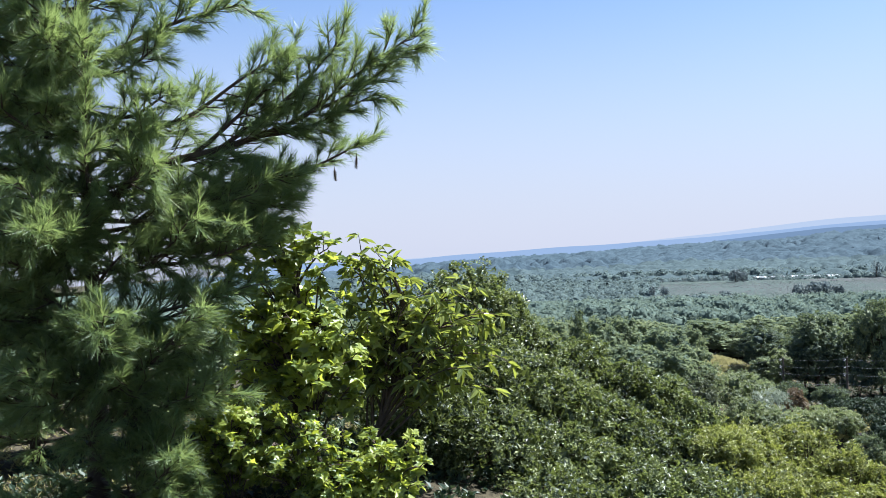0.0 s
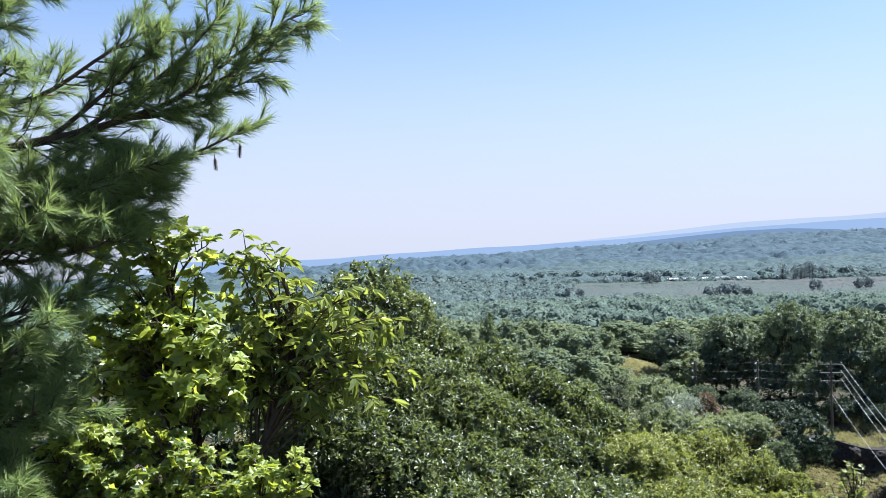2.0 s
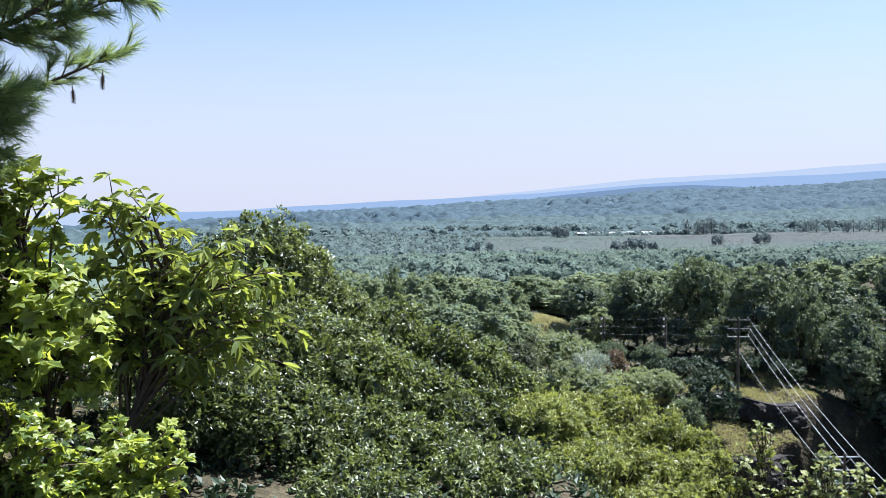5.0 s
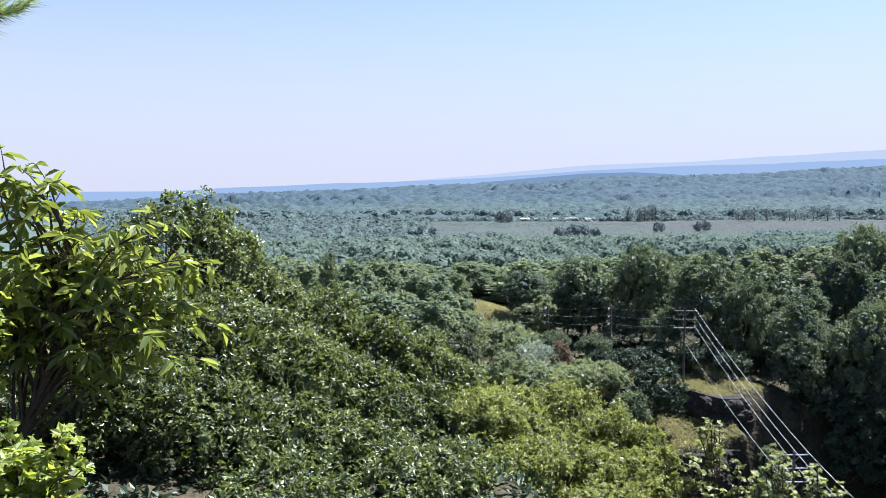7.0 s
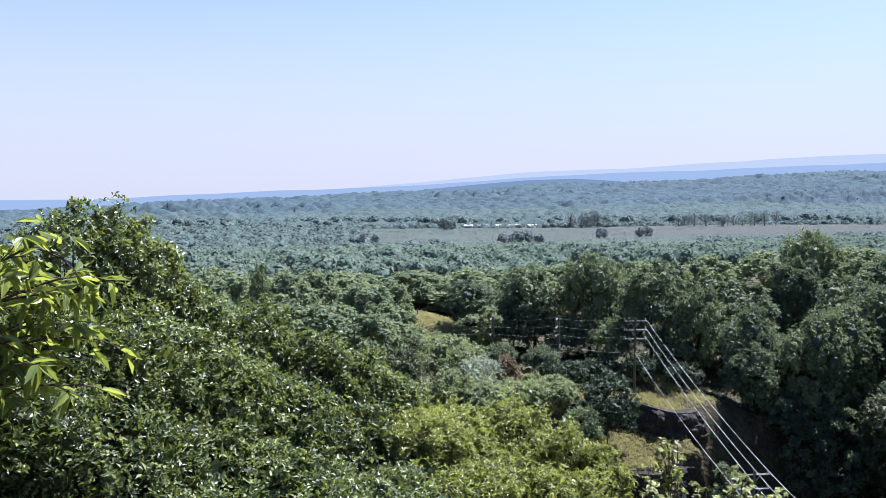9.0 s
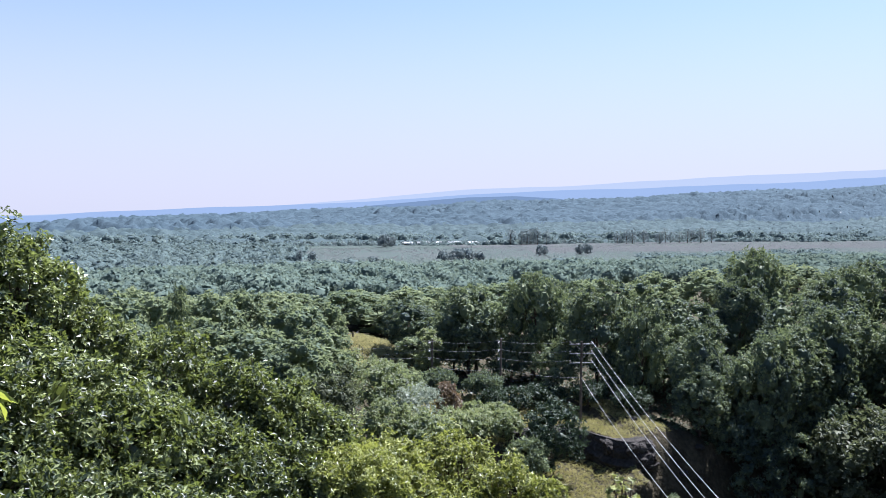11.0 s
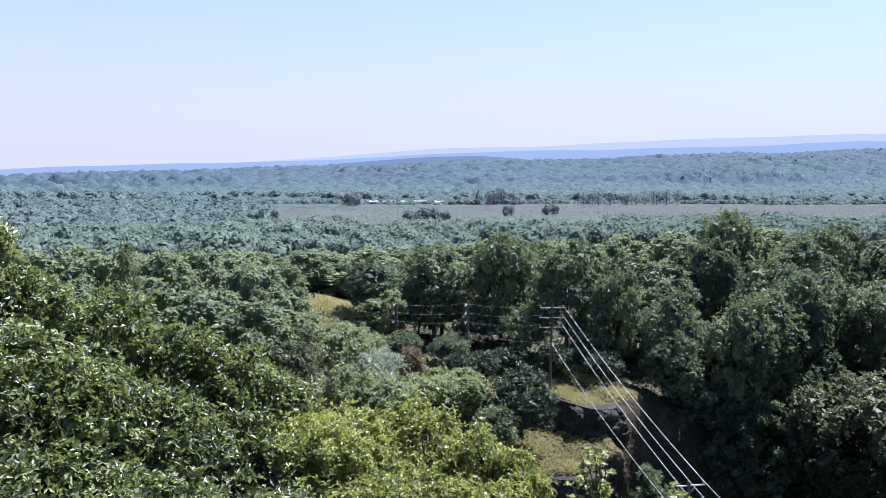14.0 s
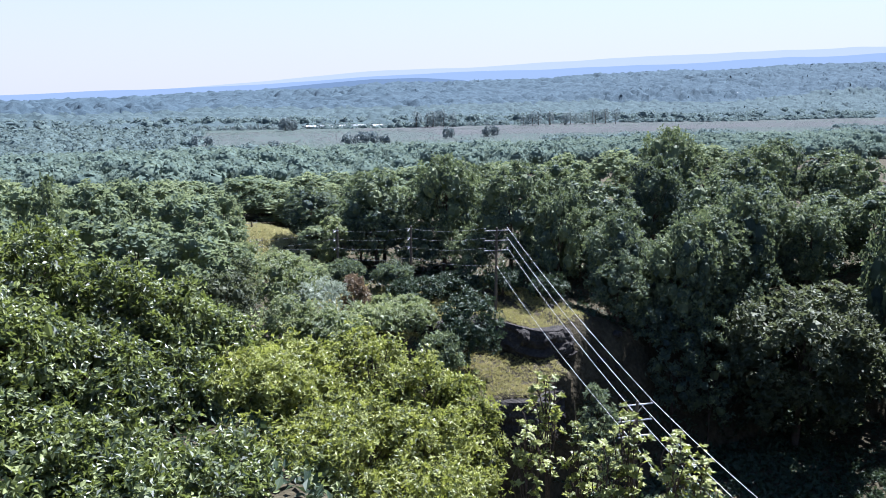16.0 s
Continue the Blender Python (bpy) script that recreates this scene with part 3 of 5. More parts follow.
def crowns_at(x, y, cell, seed):
    """Height from 0 to 1 of a closed canopy of rounded crowns of that spacing."""
    u, v = x / cell, y / cell
    iu, iv = np.floor(u), np.floor(v)
    best = np.zeros_like(u)
    for du in (-1, 0, 1):
        for dv in (-1, 0, 1):
            cu, cv = iu + du, iv + dv
            px, py = cu + cell_random(cu, cv, seed), cv + cell_random(cu, cv, seed + 1)
            r = 0.55 + 0.4 * cell_random(cu, cv, seed + 2)
            h = 0.5 + 0.5 * cell_random(cu, cv, seed + 3)
            d2 = ((u - px) ** 2 + (v - py) ** 2) / r ** 2
            best = np.maximum(best, h * np.sqrt(np.clip(1 - d2, 0, 1)))
    return best


def canopy(name, label, y0, y1, a0, a1, rows, cols, zones, materials, keep):
    """Far woods as one closed, uneven canopy. zones: where each starts, its crowns' spacing and height."""
    yy = y0 * (y1 / y0) ** (np.arange(rows) / (rows - 1))
    Y, A = np.meshgrid(yy, np.linspace(a0, a1, cols), indexing="ij")
    X = A * Y
    r0 = np.random.default_rng(19)
    X = X + r0.normal(0, 0.25, X.shape) * (a1 - a0) / cols * Y
    Y = Y + r0.normal(0, 0.25, Y.shape) * Y * math.log(y1 / y0) / rows
    H = np.zeros_like(X)
    for q, (start, cell, height) in enumerate(zones):
        stop = zones[q + 1][0] if q + 1 < len(zones) else 1e9
        w = step((Y - start) / 40 + 0.5) * (1 - step((Y - stop) / 40 + 0.5))
        c = 0.72 * crowns_at(X, Y, cell, 3.0 + q) + 0.28 * crowns_at(X, Y, cell * 0.34, 23.0 + q)
        c = c + 0.01 * r0.normal(0, 1, X.shape) * (c > 0.15)
        H = H + w * c * height * (0.9 + 0.6 * wave(X, Y, cell * 4, q))
    inside = keep(X, Y).astype(float)
    H = H * step((Y - y0 - 4) / 16)
    Z = ground_z(X, Y) - 1.2 + (H + 1.3) * inside
    i, j = np.meshgrid(np.arange(rows - 1), np.arange(cols - 1), indexing="ij")
    F = np.stack([i * cols + j, i * cols + j + 1, (i + 1) * cols + j + 1, (i + 1) * cols + j], -1).reshape(-1, 4)
    F = F[inside.ravel()[F].max(1) > 0]
    me = mesh_np(name, np.stack([X, Y, Z], -1).reshape(-1, 3), F, materials[0], True)
    for m in materials[1:]:
        me.materials.append(m)
    d = (Y + 45 * wave(X, Y, 60, 1.0)).ravel()[F[:, 0]]
    me.polygons.foreach_set("material_index", np.searchsorted([z[0] for z in zones[1:]], d).astype(np.int32))
    return tagged(new(name, me), label, "trees", kind="stuff")


def field_mask(X, Y):
    return (Y > 345 + 22 * np.sin(X / 37) + 14 * np.sin(X / 13) + 0.1 * np.maximum(X - 150, 0)) & (Y < 535 + 8 * np.sin(X / 50)) & (X > 0.235 * Y + 4 * np.sin(Y / 9))


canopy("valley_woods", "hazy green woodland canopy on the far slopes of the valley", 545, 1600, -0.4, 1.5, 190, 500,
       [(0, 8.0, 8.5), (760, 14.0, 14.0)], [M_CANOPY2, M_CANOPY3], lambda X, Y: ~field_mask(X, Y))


def crown_field(name, label, y0, y1, s0, s1, sprays, tall, leaf, core, nu, nv, material, keep, seed):
    """Woods of many separate rounded crowns made of leafy sprays; s0 and s1 are the spacings near and far."""
    r0 = np.random.default_rng(seed)
    C = []
    y = y0
    while y < y1:
        s = s0 * (s1 / s0) ** ((y - y0) / (y1 - y0))
        x = np.arange(-0.12 * y, 1.5 * y, s)
        C.append(np.stack([x + r0.uniform(-0.45, 0.45, len(x)) * s, y + r0.uniform(-0.5, 0.5, len(x)) * s, np.full(len(x), s)], -1))
        y += s * 0.9
    C = np.concatenate(C)
    C = C[keep(C[:, 0], C[:, 1])]
    n = len(C)
    s = C[:, 2]
    r = s * r0.uniform(0.4, 0.84, n)
    h = tall * (0.72 + 0.35 * r / s + r0.normal(0, 0.15, n) + 0.28 * wave(C[:, 0], C[:, 1], 4 * s0, seed))
    h = h * (1 - 0.45 * step((C[:, 1] - 250) / 80) * (C[:, 1] < 560))
    top = np.stack([C[:, 0], C[:, 1], ground_z(C[:, 0], C[:, 1]) + h - 0.75 * r], -1)
    V1, F1 = hulls(r0, top, r * core, 0.78, nu, nv, 9, 5)
    d = r0.normal(0, 1, (n, sprays, 3))
    d[..., 2] = np.abs(d[..., 2]) - 0.2
    d = unit(d)
    P = (d * (r[:, None] * r0.uniform(0.78, 1.04, (n, sprays)))[..., None] * [1, 1, 0.78] + top[:, None]).reshape(-1, 3)
    d = d.reshape(-1, 3)
    U = d + r0.normal(0, 0.28, d.shape)
    D = np.cross(U, r0.normal(0, 1, d.shape))
    L = np.repeat(r, sprays) * r0.uniform(0.7, 1.3, len(P)) * leaf
    V, F = joined([(V1, F1), leaves(P - unit(D) * L[:, None] * 0.5, D, U, L, L * 0.8)])
    tagged(part_np(name, V, F, material, smooth=True), label, "trees", kind="stuff")


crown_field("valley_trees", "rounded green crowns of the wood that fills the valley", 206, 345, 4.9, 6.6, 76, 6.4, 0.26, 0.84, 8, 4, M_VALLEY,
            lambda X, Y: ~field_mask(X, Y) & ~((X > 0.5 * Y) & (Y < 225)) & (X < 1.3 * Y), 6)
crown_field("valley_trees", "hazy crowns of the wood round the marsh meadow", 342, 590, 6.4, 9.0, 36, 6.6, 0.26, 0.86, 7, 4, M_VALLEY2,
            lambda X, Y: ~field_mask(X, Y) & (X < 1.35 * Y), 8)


# green floor sheet under the trees, haze-tinted to keep crown gaps pale
vx = np.concatenate([np.linspace(-400, 600, 60), np.linspace(640, 2800, 40)])
vy = np.concatenate([np.linspace(235, 600, 40), np.linspace(630, 1600, 40)])
VX, VY = np.meshgrid(vx, vy)
i, j = np.meshgrid(np.arange(79), np.arange(99), indexing="ij")
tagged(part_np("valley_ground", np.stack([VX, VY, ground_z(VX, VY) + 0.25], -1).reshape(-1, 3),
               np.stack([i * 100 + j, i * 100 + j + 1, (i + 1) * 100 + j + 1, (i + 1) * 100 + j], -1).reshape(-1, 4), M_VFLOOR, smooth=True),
       "haze-tinted green floor sheet added under the valley trees", "ground", kind="structure")

# the marsh field
fx = np.linspace(55, 1100, 120)
fy = np.linspace(320, 560, 24)
FX, FY = np.meshgrid(fx, fy)
FX = FX + (FY - 320) * 0.23
i, j = np.meshgrid(np.arange(23), np.arange(119), indexing="ij")
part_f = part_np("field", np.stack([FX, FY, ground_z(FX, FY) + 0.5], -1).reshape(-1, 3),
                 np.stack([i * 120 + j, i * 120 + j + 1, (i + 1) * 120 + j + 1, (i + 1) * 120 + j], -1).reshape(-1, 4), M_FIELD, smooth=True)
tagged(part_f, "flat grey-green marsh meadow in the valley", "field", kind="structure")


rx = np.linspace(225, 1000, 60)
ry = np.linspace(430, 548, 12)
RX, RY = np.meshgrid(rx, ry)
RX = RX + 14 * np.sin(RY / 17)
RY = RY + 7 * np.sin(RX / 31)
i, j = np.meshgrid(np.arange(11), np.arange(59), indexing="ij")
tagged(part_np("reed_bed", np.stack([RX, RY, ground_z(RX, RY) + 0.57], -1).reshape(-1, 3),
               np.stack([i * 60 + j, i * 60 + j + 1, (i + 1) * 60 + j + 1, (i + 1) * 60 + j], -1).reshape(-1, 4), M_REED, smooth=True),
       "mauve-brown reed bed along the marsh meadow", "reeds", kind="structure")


def marsh_tufts(name, label, count, y0, y1, material, seed, size):
    """Upright tufts over the flat of the marsh."""
    r0 = np.random.default_rng(seed)
    y = y0 + (y1 - y0) * r0.uniform(0, 1, count)
    x = 0.24 * y + r0.uniform(0, 1, count) ** 1.3 * (1.15 * y)
    ok = (wave(x, y, 21, seed) > -0.6) | (x < 0.3 * y) | (x > 0.75 * y)
    P = np.stack([x, y, ground_z(x, y) + 0.4], -1)[ok]
    V, F = rosettes(r0, P, np.tile([0, 0, 1.0], (len(P), 1)), 4, size, 0.4, SIMPLE, -0.8)
    tagged(part_np(name, V, F, material), label, "reeds", kind="stuff")


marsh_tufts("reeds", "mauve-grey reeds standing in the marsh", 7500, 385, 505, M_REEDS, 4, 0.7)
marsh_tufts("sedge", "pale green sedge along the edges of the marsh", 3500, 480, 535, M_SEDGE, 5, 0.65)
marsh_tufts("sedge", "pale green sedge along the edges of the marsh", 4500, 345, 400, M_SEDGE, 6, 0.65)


# trees that stand in and round the marsh
def far_tree(r0, x, y, h, w, label, material, sprays=70, bare=0.25):
    """A distant tree: stem and a crown of leafy sprays."""
    g = float(ground_z(x, y))
    root = empty("valley_tree", (x, y, g), label, "tree", "trees in the marsh")
    V, F = tube([(0, 0, -0.3), (0.1, 0, h * 0.5), (0, 0, h * 0.85)], [0.05 * h * 0.5, 0.03 * h * 0.5, 0.05], 6)
    part_np("trunk", V, F, M_BARK, root)
    d = unit(r0.normal(0, 1, (sprays * 3, 3)))
    lob = unit(r0.normal(0, 1, (6, 3)))
    f = 0.6 + 0.42 * np.clip(np.max(d @ lob.T, 1), 0, 1) ** 4
    half = h * (1 - bare) / 2
    P = d * [w / 2, w / 2, half] * f[:, None] + [0, 0, h * bare + half]
    U = d + r0.normal(0, 0.4, d.shape)
    L = (0.13 * w + 0.2) * r0.uniform(0.7, 1.3, len(d))
    V, F = leaves(P, np.cross(U, r0.normal(0, 1, d.shape)), U, L, L * 0.8)
    tagged(part_np("crown", V, F, material, root), kind="stuff")
    return root


r0 = np.random.default_rng(31)
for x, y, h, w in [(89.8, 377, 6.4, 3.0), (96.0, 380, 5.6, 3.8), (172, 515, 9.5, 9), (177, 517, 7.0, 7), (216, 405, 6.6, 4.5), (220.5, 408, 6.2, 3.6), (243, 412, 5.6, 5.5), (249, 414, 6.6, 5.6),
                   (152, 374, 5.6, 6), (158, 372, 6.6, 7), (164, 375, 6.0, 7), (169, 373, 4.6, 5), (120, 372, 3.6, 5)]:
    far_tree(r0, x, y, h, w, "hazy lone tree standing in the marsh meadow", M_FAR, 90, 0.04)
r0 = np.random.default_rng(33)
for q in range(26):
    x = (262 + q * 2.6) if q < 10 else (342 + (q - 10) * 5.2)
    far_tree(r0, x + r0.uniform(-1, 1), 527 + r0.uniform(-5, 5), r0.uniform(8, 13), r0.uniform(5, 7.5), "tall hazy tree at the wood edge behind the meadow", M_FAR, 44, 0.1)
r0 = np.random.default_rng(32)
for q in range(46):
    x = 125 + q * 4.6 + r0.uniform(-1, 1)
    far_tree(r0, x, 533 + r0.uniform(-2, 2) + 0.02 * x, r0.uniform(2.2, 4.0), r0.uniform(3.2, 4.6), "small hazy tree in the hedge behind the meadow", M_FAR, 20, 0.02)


def long_shed(x, y, length, depth, height, turn, label):
    """A low building with wall, pitched roof and a row of dark doors."""
    g = float(ground_z(x, y))
    root = empty("shed", (x, y, g), label, "building", "far buildings")
    root.rotation_euler[2] = radians(turn)
    V, F = box_np((0, 0, height / 2), np.eye(3), [length / 2, depth / 2, height / 2])
    part_np("wall", V, F, M_WALLP, root)
    L, D, H = length / 2 + 0.3, depth / 2 + 0.4, height
    V = [(-L, -D, H), (L, -D, H), (L, 0, H + depth * 0.22), (-L, 0, H + depth * 0.22), (-L, D, H), (L, D, H),
         (-L, -D, H - 0.15), (L, -D, H - 0.15), (L, D, H - 0.15), (-L, D, H - 0.15)]
    F = [(0, 1, 2, 3), (3, 2, 5, 4), (6, 7, 1, 0), (4, 5, 8, 9), (9, 8, 7, 6)]
    part_np("roof", V, F, M_ROOF, root)
    for q in range(int(length / 3.5)):
        V, F = box_np((-length / 2 + 1.8 + q * 3.5, -depth / 2 - 0.02, height * 0.4), np.eye(3), [0.8, 0.03, height * 0.4])
        part_np("door", V, F, M_BARK, root)
    return root


for x, y, length, turn in [(196, 541, 7, 4), (207, 542, 8, 3), (218, 541, 6, 6), (229, 543, 9, 2), (241, 541, 7, 5), (253, 542, 6, 3)]:
    long_shed(x, y, length, 4, 1.7, turn, "long white-roofed shed behind the far hedge")
long_shed(806, 796, 34, 8, 6.0, -45, "long pale roof among trees on the far slope")

# ---- woodland on the far side of the power line ----
def protos(kind, label, count, seed, **kw):
    return [leafy_tree(np.random.default_rng(seed + q), kind, label, "tree", **kw) for q in range(count)]


WOOD_LABEL = "tall dark green broadleaf tree at the edge of the wood"
wood = protos("woodland_tree", WOOD_LABEL, 5, 40, height=16, radius=6.0, base=1.0, mat_leaf=M_WOOD, boughs=46, per=26, size=0.54, width=0.62,
              group="trees of the wood", limbs=12, low=-0.85, lump=0.3, ragged=0.1, tall=1.05, up=0.45, loose=0.25, solid=0.56)
used = set()


def stand(ps, rows, group_seed, foot=None):
    """Trees of the given prototypes with their tops at x, y, z and crowns of that width."""
    r0 = np.random.default_rng(group_seed)
    for q, (x, y, ztop, width) in enumerate(rows):
        p = ps[q % len(ps)]
        g = float(ground_z(x, y)) if foot is None else foot
        h = ztop - g
        base_h, base_w = PROTO[p.name]
        s, sz = width / base_w, h / base_h
        turn = r0.uniform(0, 360)
        if p.name in used:
            place(p, x, y, g, turn, s, sz)
        else:
            used.add(p.name)
            put(p, x, y, g, turn, s, sz)


PROTO = {}
for p in wood:
    PROTO[p.name] = (16.0, 10.6)
WOODS_FRONT = [(64.8, 130, -8.2, 8.4), (57.5, 135, -11.0, 9.4), (52.7, 145.6, -13.7, 7.8), (69.0, 121, -8.8, 8.5), (77.9, 125, -9.9, 9), (104.3, 132, -5.0, 11.5),
               (82.3, 120, -9.3, 10), (81, 110, -11.2, 9.5), (93.5, 112, -9.7, 12), (128.9, 140, -8.4, 12), (136.7, 140, -8.0, 11), (84, 104, -10.2, 10),
               (103, 110, -10.5, 11), (76, 116.5, -13.5, 8), (108.5, 107.5, -12.0, 10), (99, 102.5, -13.5, 9)]
# includes trees out of view on the right, added to shade the gully
WOODS_BACK = [(70, 134, -9.5, 9), (60, 138, -11.5, 9), (88, 132, -8.5, 10), (96, 126, -8.2, 10), (113, 126, -8.0, 11), (122, 130, -8.2, 11), (112, 142, -8.5, 11),
              (96, 145, -9.5, 10), (80, 145, -10.5, 10), (57, 152, -14.0, 8), (64, 152, -12, 10), (145, 135, -7.5, 12), (120, 117, -9.5, 11), (132, 122, -9.0, 12),
              (113, 104, -11.5, 11), (112, 94, -15, 11), (125, 106, -10.5, 12), (140, 152, -9.5, 12), (155, 148, -8.5, 12), (150, 122, -8, 12), (104, 88, -8, 11), (107, 86, -13, 10), (118, 84, -11, 11), (97, 80, -24, 8), (110, 77, -14, 11), (122, 92, -12, 12), (100, 73, -21, 9), (92, 76, -26, 8), (108, 66, -22, 9), (118, 70, -18, 11), (132, 82, -12, 12), (84, 77, -31, 6), (99, 80, -9, 11), (86, 75, -13, 10), (104, 94, -9, 11), (79, 69, -17, 10), (74, 107.5, -10.6, 7.5), (79.5, 106, -10.4, 8.5), (71, 114, -10.5, 7),
              (84, 66, -8, 10), (90, 70, -6, 11), (84, 72, -9, 10), (90, 78, -8, 10), (91, 79, -5, 11), (98, 76, -4, 12), (103, 84, -5, 12), (82, 62, -8, 10), (92, 62, -5, 12), (99, 66, -4, 12),
              (95, 106, -10, 10), (90, 105, -11, 10), (79, 102, -10.2, 8.5), (71.5, 104, -11.0, 7.5)]
stand(wood, WOODS_FRONT, 1)
# coarse trees for the unseen ones that only cast shade
thick = protos("woodland_tree", "added tree out of view that shades the gully", 2, 48, height=16, radius=6.0, base=2.0, mat_leaf=M_WOOD, boughs=30, per=12, size=0.8, width=0.62,
               group="trees of the wood", limbs=6, low=-0.75, lump=0.36, solid=0.7)
for p in thick:
    PROTO[p.name] = (16.0, 10.6)
deep = [q[0] > 80 and q[1] < 91 or q[0] > 104 and q[1] < 102 for q in WOODS_BACK]
stand(wood, [q for q, d in zip(WOODS_BACK, deep) if not d], 2)
stand(thick, [(q[0] + 3.5, q[1] - 1.0, q[2], q[3]) for q, d in zip(WOODS_BACK, deep) if d], 5)

# the lit tree in the corner of the gully
gully_tree = leafy_tree(np.random.default_rng(61), "woodland_tree", "olive-green rounded tree beside the dark gully", "tree", 15.2, 6.4, 1.5, M_OLIVE, 70, 36, 0.5, 0.58,
                        group="trees of the wood", limbs=14, low=-0.8, lump=0.26, ragged=0.12, solid=0.55)
put(gully_tree, 87.6, 93.5, float(ground_z(87.6, 93.5)), 30, 1.3, (-20.3 - float(ground_z(87.6, 93.5))) / 15.2)

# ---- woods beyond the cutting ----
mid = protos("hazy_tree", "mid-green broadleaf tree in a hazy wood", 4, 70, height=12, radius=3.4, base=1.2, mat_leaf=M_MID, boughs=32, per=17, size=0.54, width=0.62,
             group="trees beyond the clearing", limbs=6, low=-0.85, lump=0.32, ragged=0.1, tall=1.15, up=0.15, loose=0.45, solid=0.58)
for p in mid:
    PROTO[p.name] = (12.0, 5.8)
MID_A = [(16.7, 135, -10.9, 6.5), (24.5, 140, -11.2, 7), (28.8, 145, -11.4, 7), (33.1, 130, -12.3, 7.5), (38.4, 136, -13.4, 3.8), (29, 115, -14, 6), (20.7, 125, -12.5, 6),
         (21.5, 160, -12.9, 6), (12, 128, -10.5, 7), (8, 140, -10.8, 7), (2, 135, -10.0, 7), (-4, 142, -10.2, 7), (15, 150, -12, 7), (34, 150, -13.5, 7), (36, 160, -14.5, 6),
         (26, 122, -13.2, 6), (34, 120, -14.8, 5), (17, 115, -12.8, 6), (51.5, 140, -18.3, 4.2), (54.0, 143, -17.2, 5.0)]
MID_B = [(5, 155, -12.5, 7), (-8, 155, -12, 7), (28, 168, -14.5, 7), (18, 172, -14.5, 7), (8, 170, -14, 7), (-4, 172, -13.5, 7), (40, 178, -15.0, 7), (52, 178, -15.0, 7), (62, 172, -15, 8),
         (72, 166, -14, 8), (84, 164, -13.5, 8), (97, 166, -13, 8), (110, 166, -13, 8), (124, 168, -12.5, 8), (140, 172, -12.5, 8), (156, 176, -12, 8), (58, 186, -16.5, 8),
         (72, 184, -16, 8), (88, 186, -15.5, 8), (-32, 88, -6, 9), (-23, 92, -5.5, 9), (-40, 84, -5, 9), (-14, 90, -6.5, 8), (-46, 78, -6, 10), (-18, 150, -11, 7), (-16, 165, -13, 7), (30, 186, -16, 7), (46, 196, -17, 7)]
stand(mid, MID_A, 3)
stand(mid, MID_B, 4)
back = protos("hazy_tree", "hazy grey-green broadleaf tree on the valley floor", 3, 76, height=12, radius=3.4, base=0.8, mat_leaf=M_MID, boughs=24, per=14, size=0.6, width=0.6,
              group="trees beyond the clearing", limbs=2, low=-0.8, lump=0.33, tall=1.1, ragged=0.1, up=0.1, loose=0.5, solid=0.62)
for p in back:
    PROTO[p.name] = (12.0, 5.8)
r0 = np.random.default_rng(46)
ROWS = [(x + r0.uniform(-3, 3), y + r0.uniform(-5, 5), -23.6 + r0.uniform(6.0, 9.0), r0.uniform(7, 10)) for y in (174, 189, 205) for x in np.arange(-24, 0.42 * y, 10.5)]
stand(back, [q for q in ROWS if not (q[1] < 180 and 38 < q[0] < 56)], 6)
dark_tree = leafy_tree(np.random.default_rng(81), "hazy_tree", "small dark green cone-shaped tree in the wood", "tree", 9, 1.9, 1, M_WOOD, 30, 12, 0.4, 0.5,
                       group="trees beyond the clearing", limbs=3, low=-0.8, lump=0.32, taper=0.6)
put(dark_tree, 18.2, 119, float(ground_z(18.2, 119)), 0, 1, (-8.7 - float(ground_z(18.2, 119))) / 9)

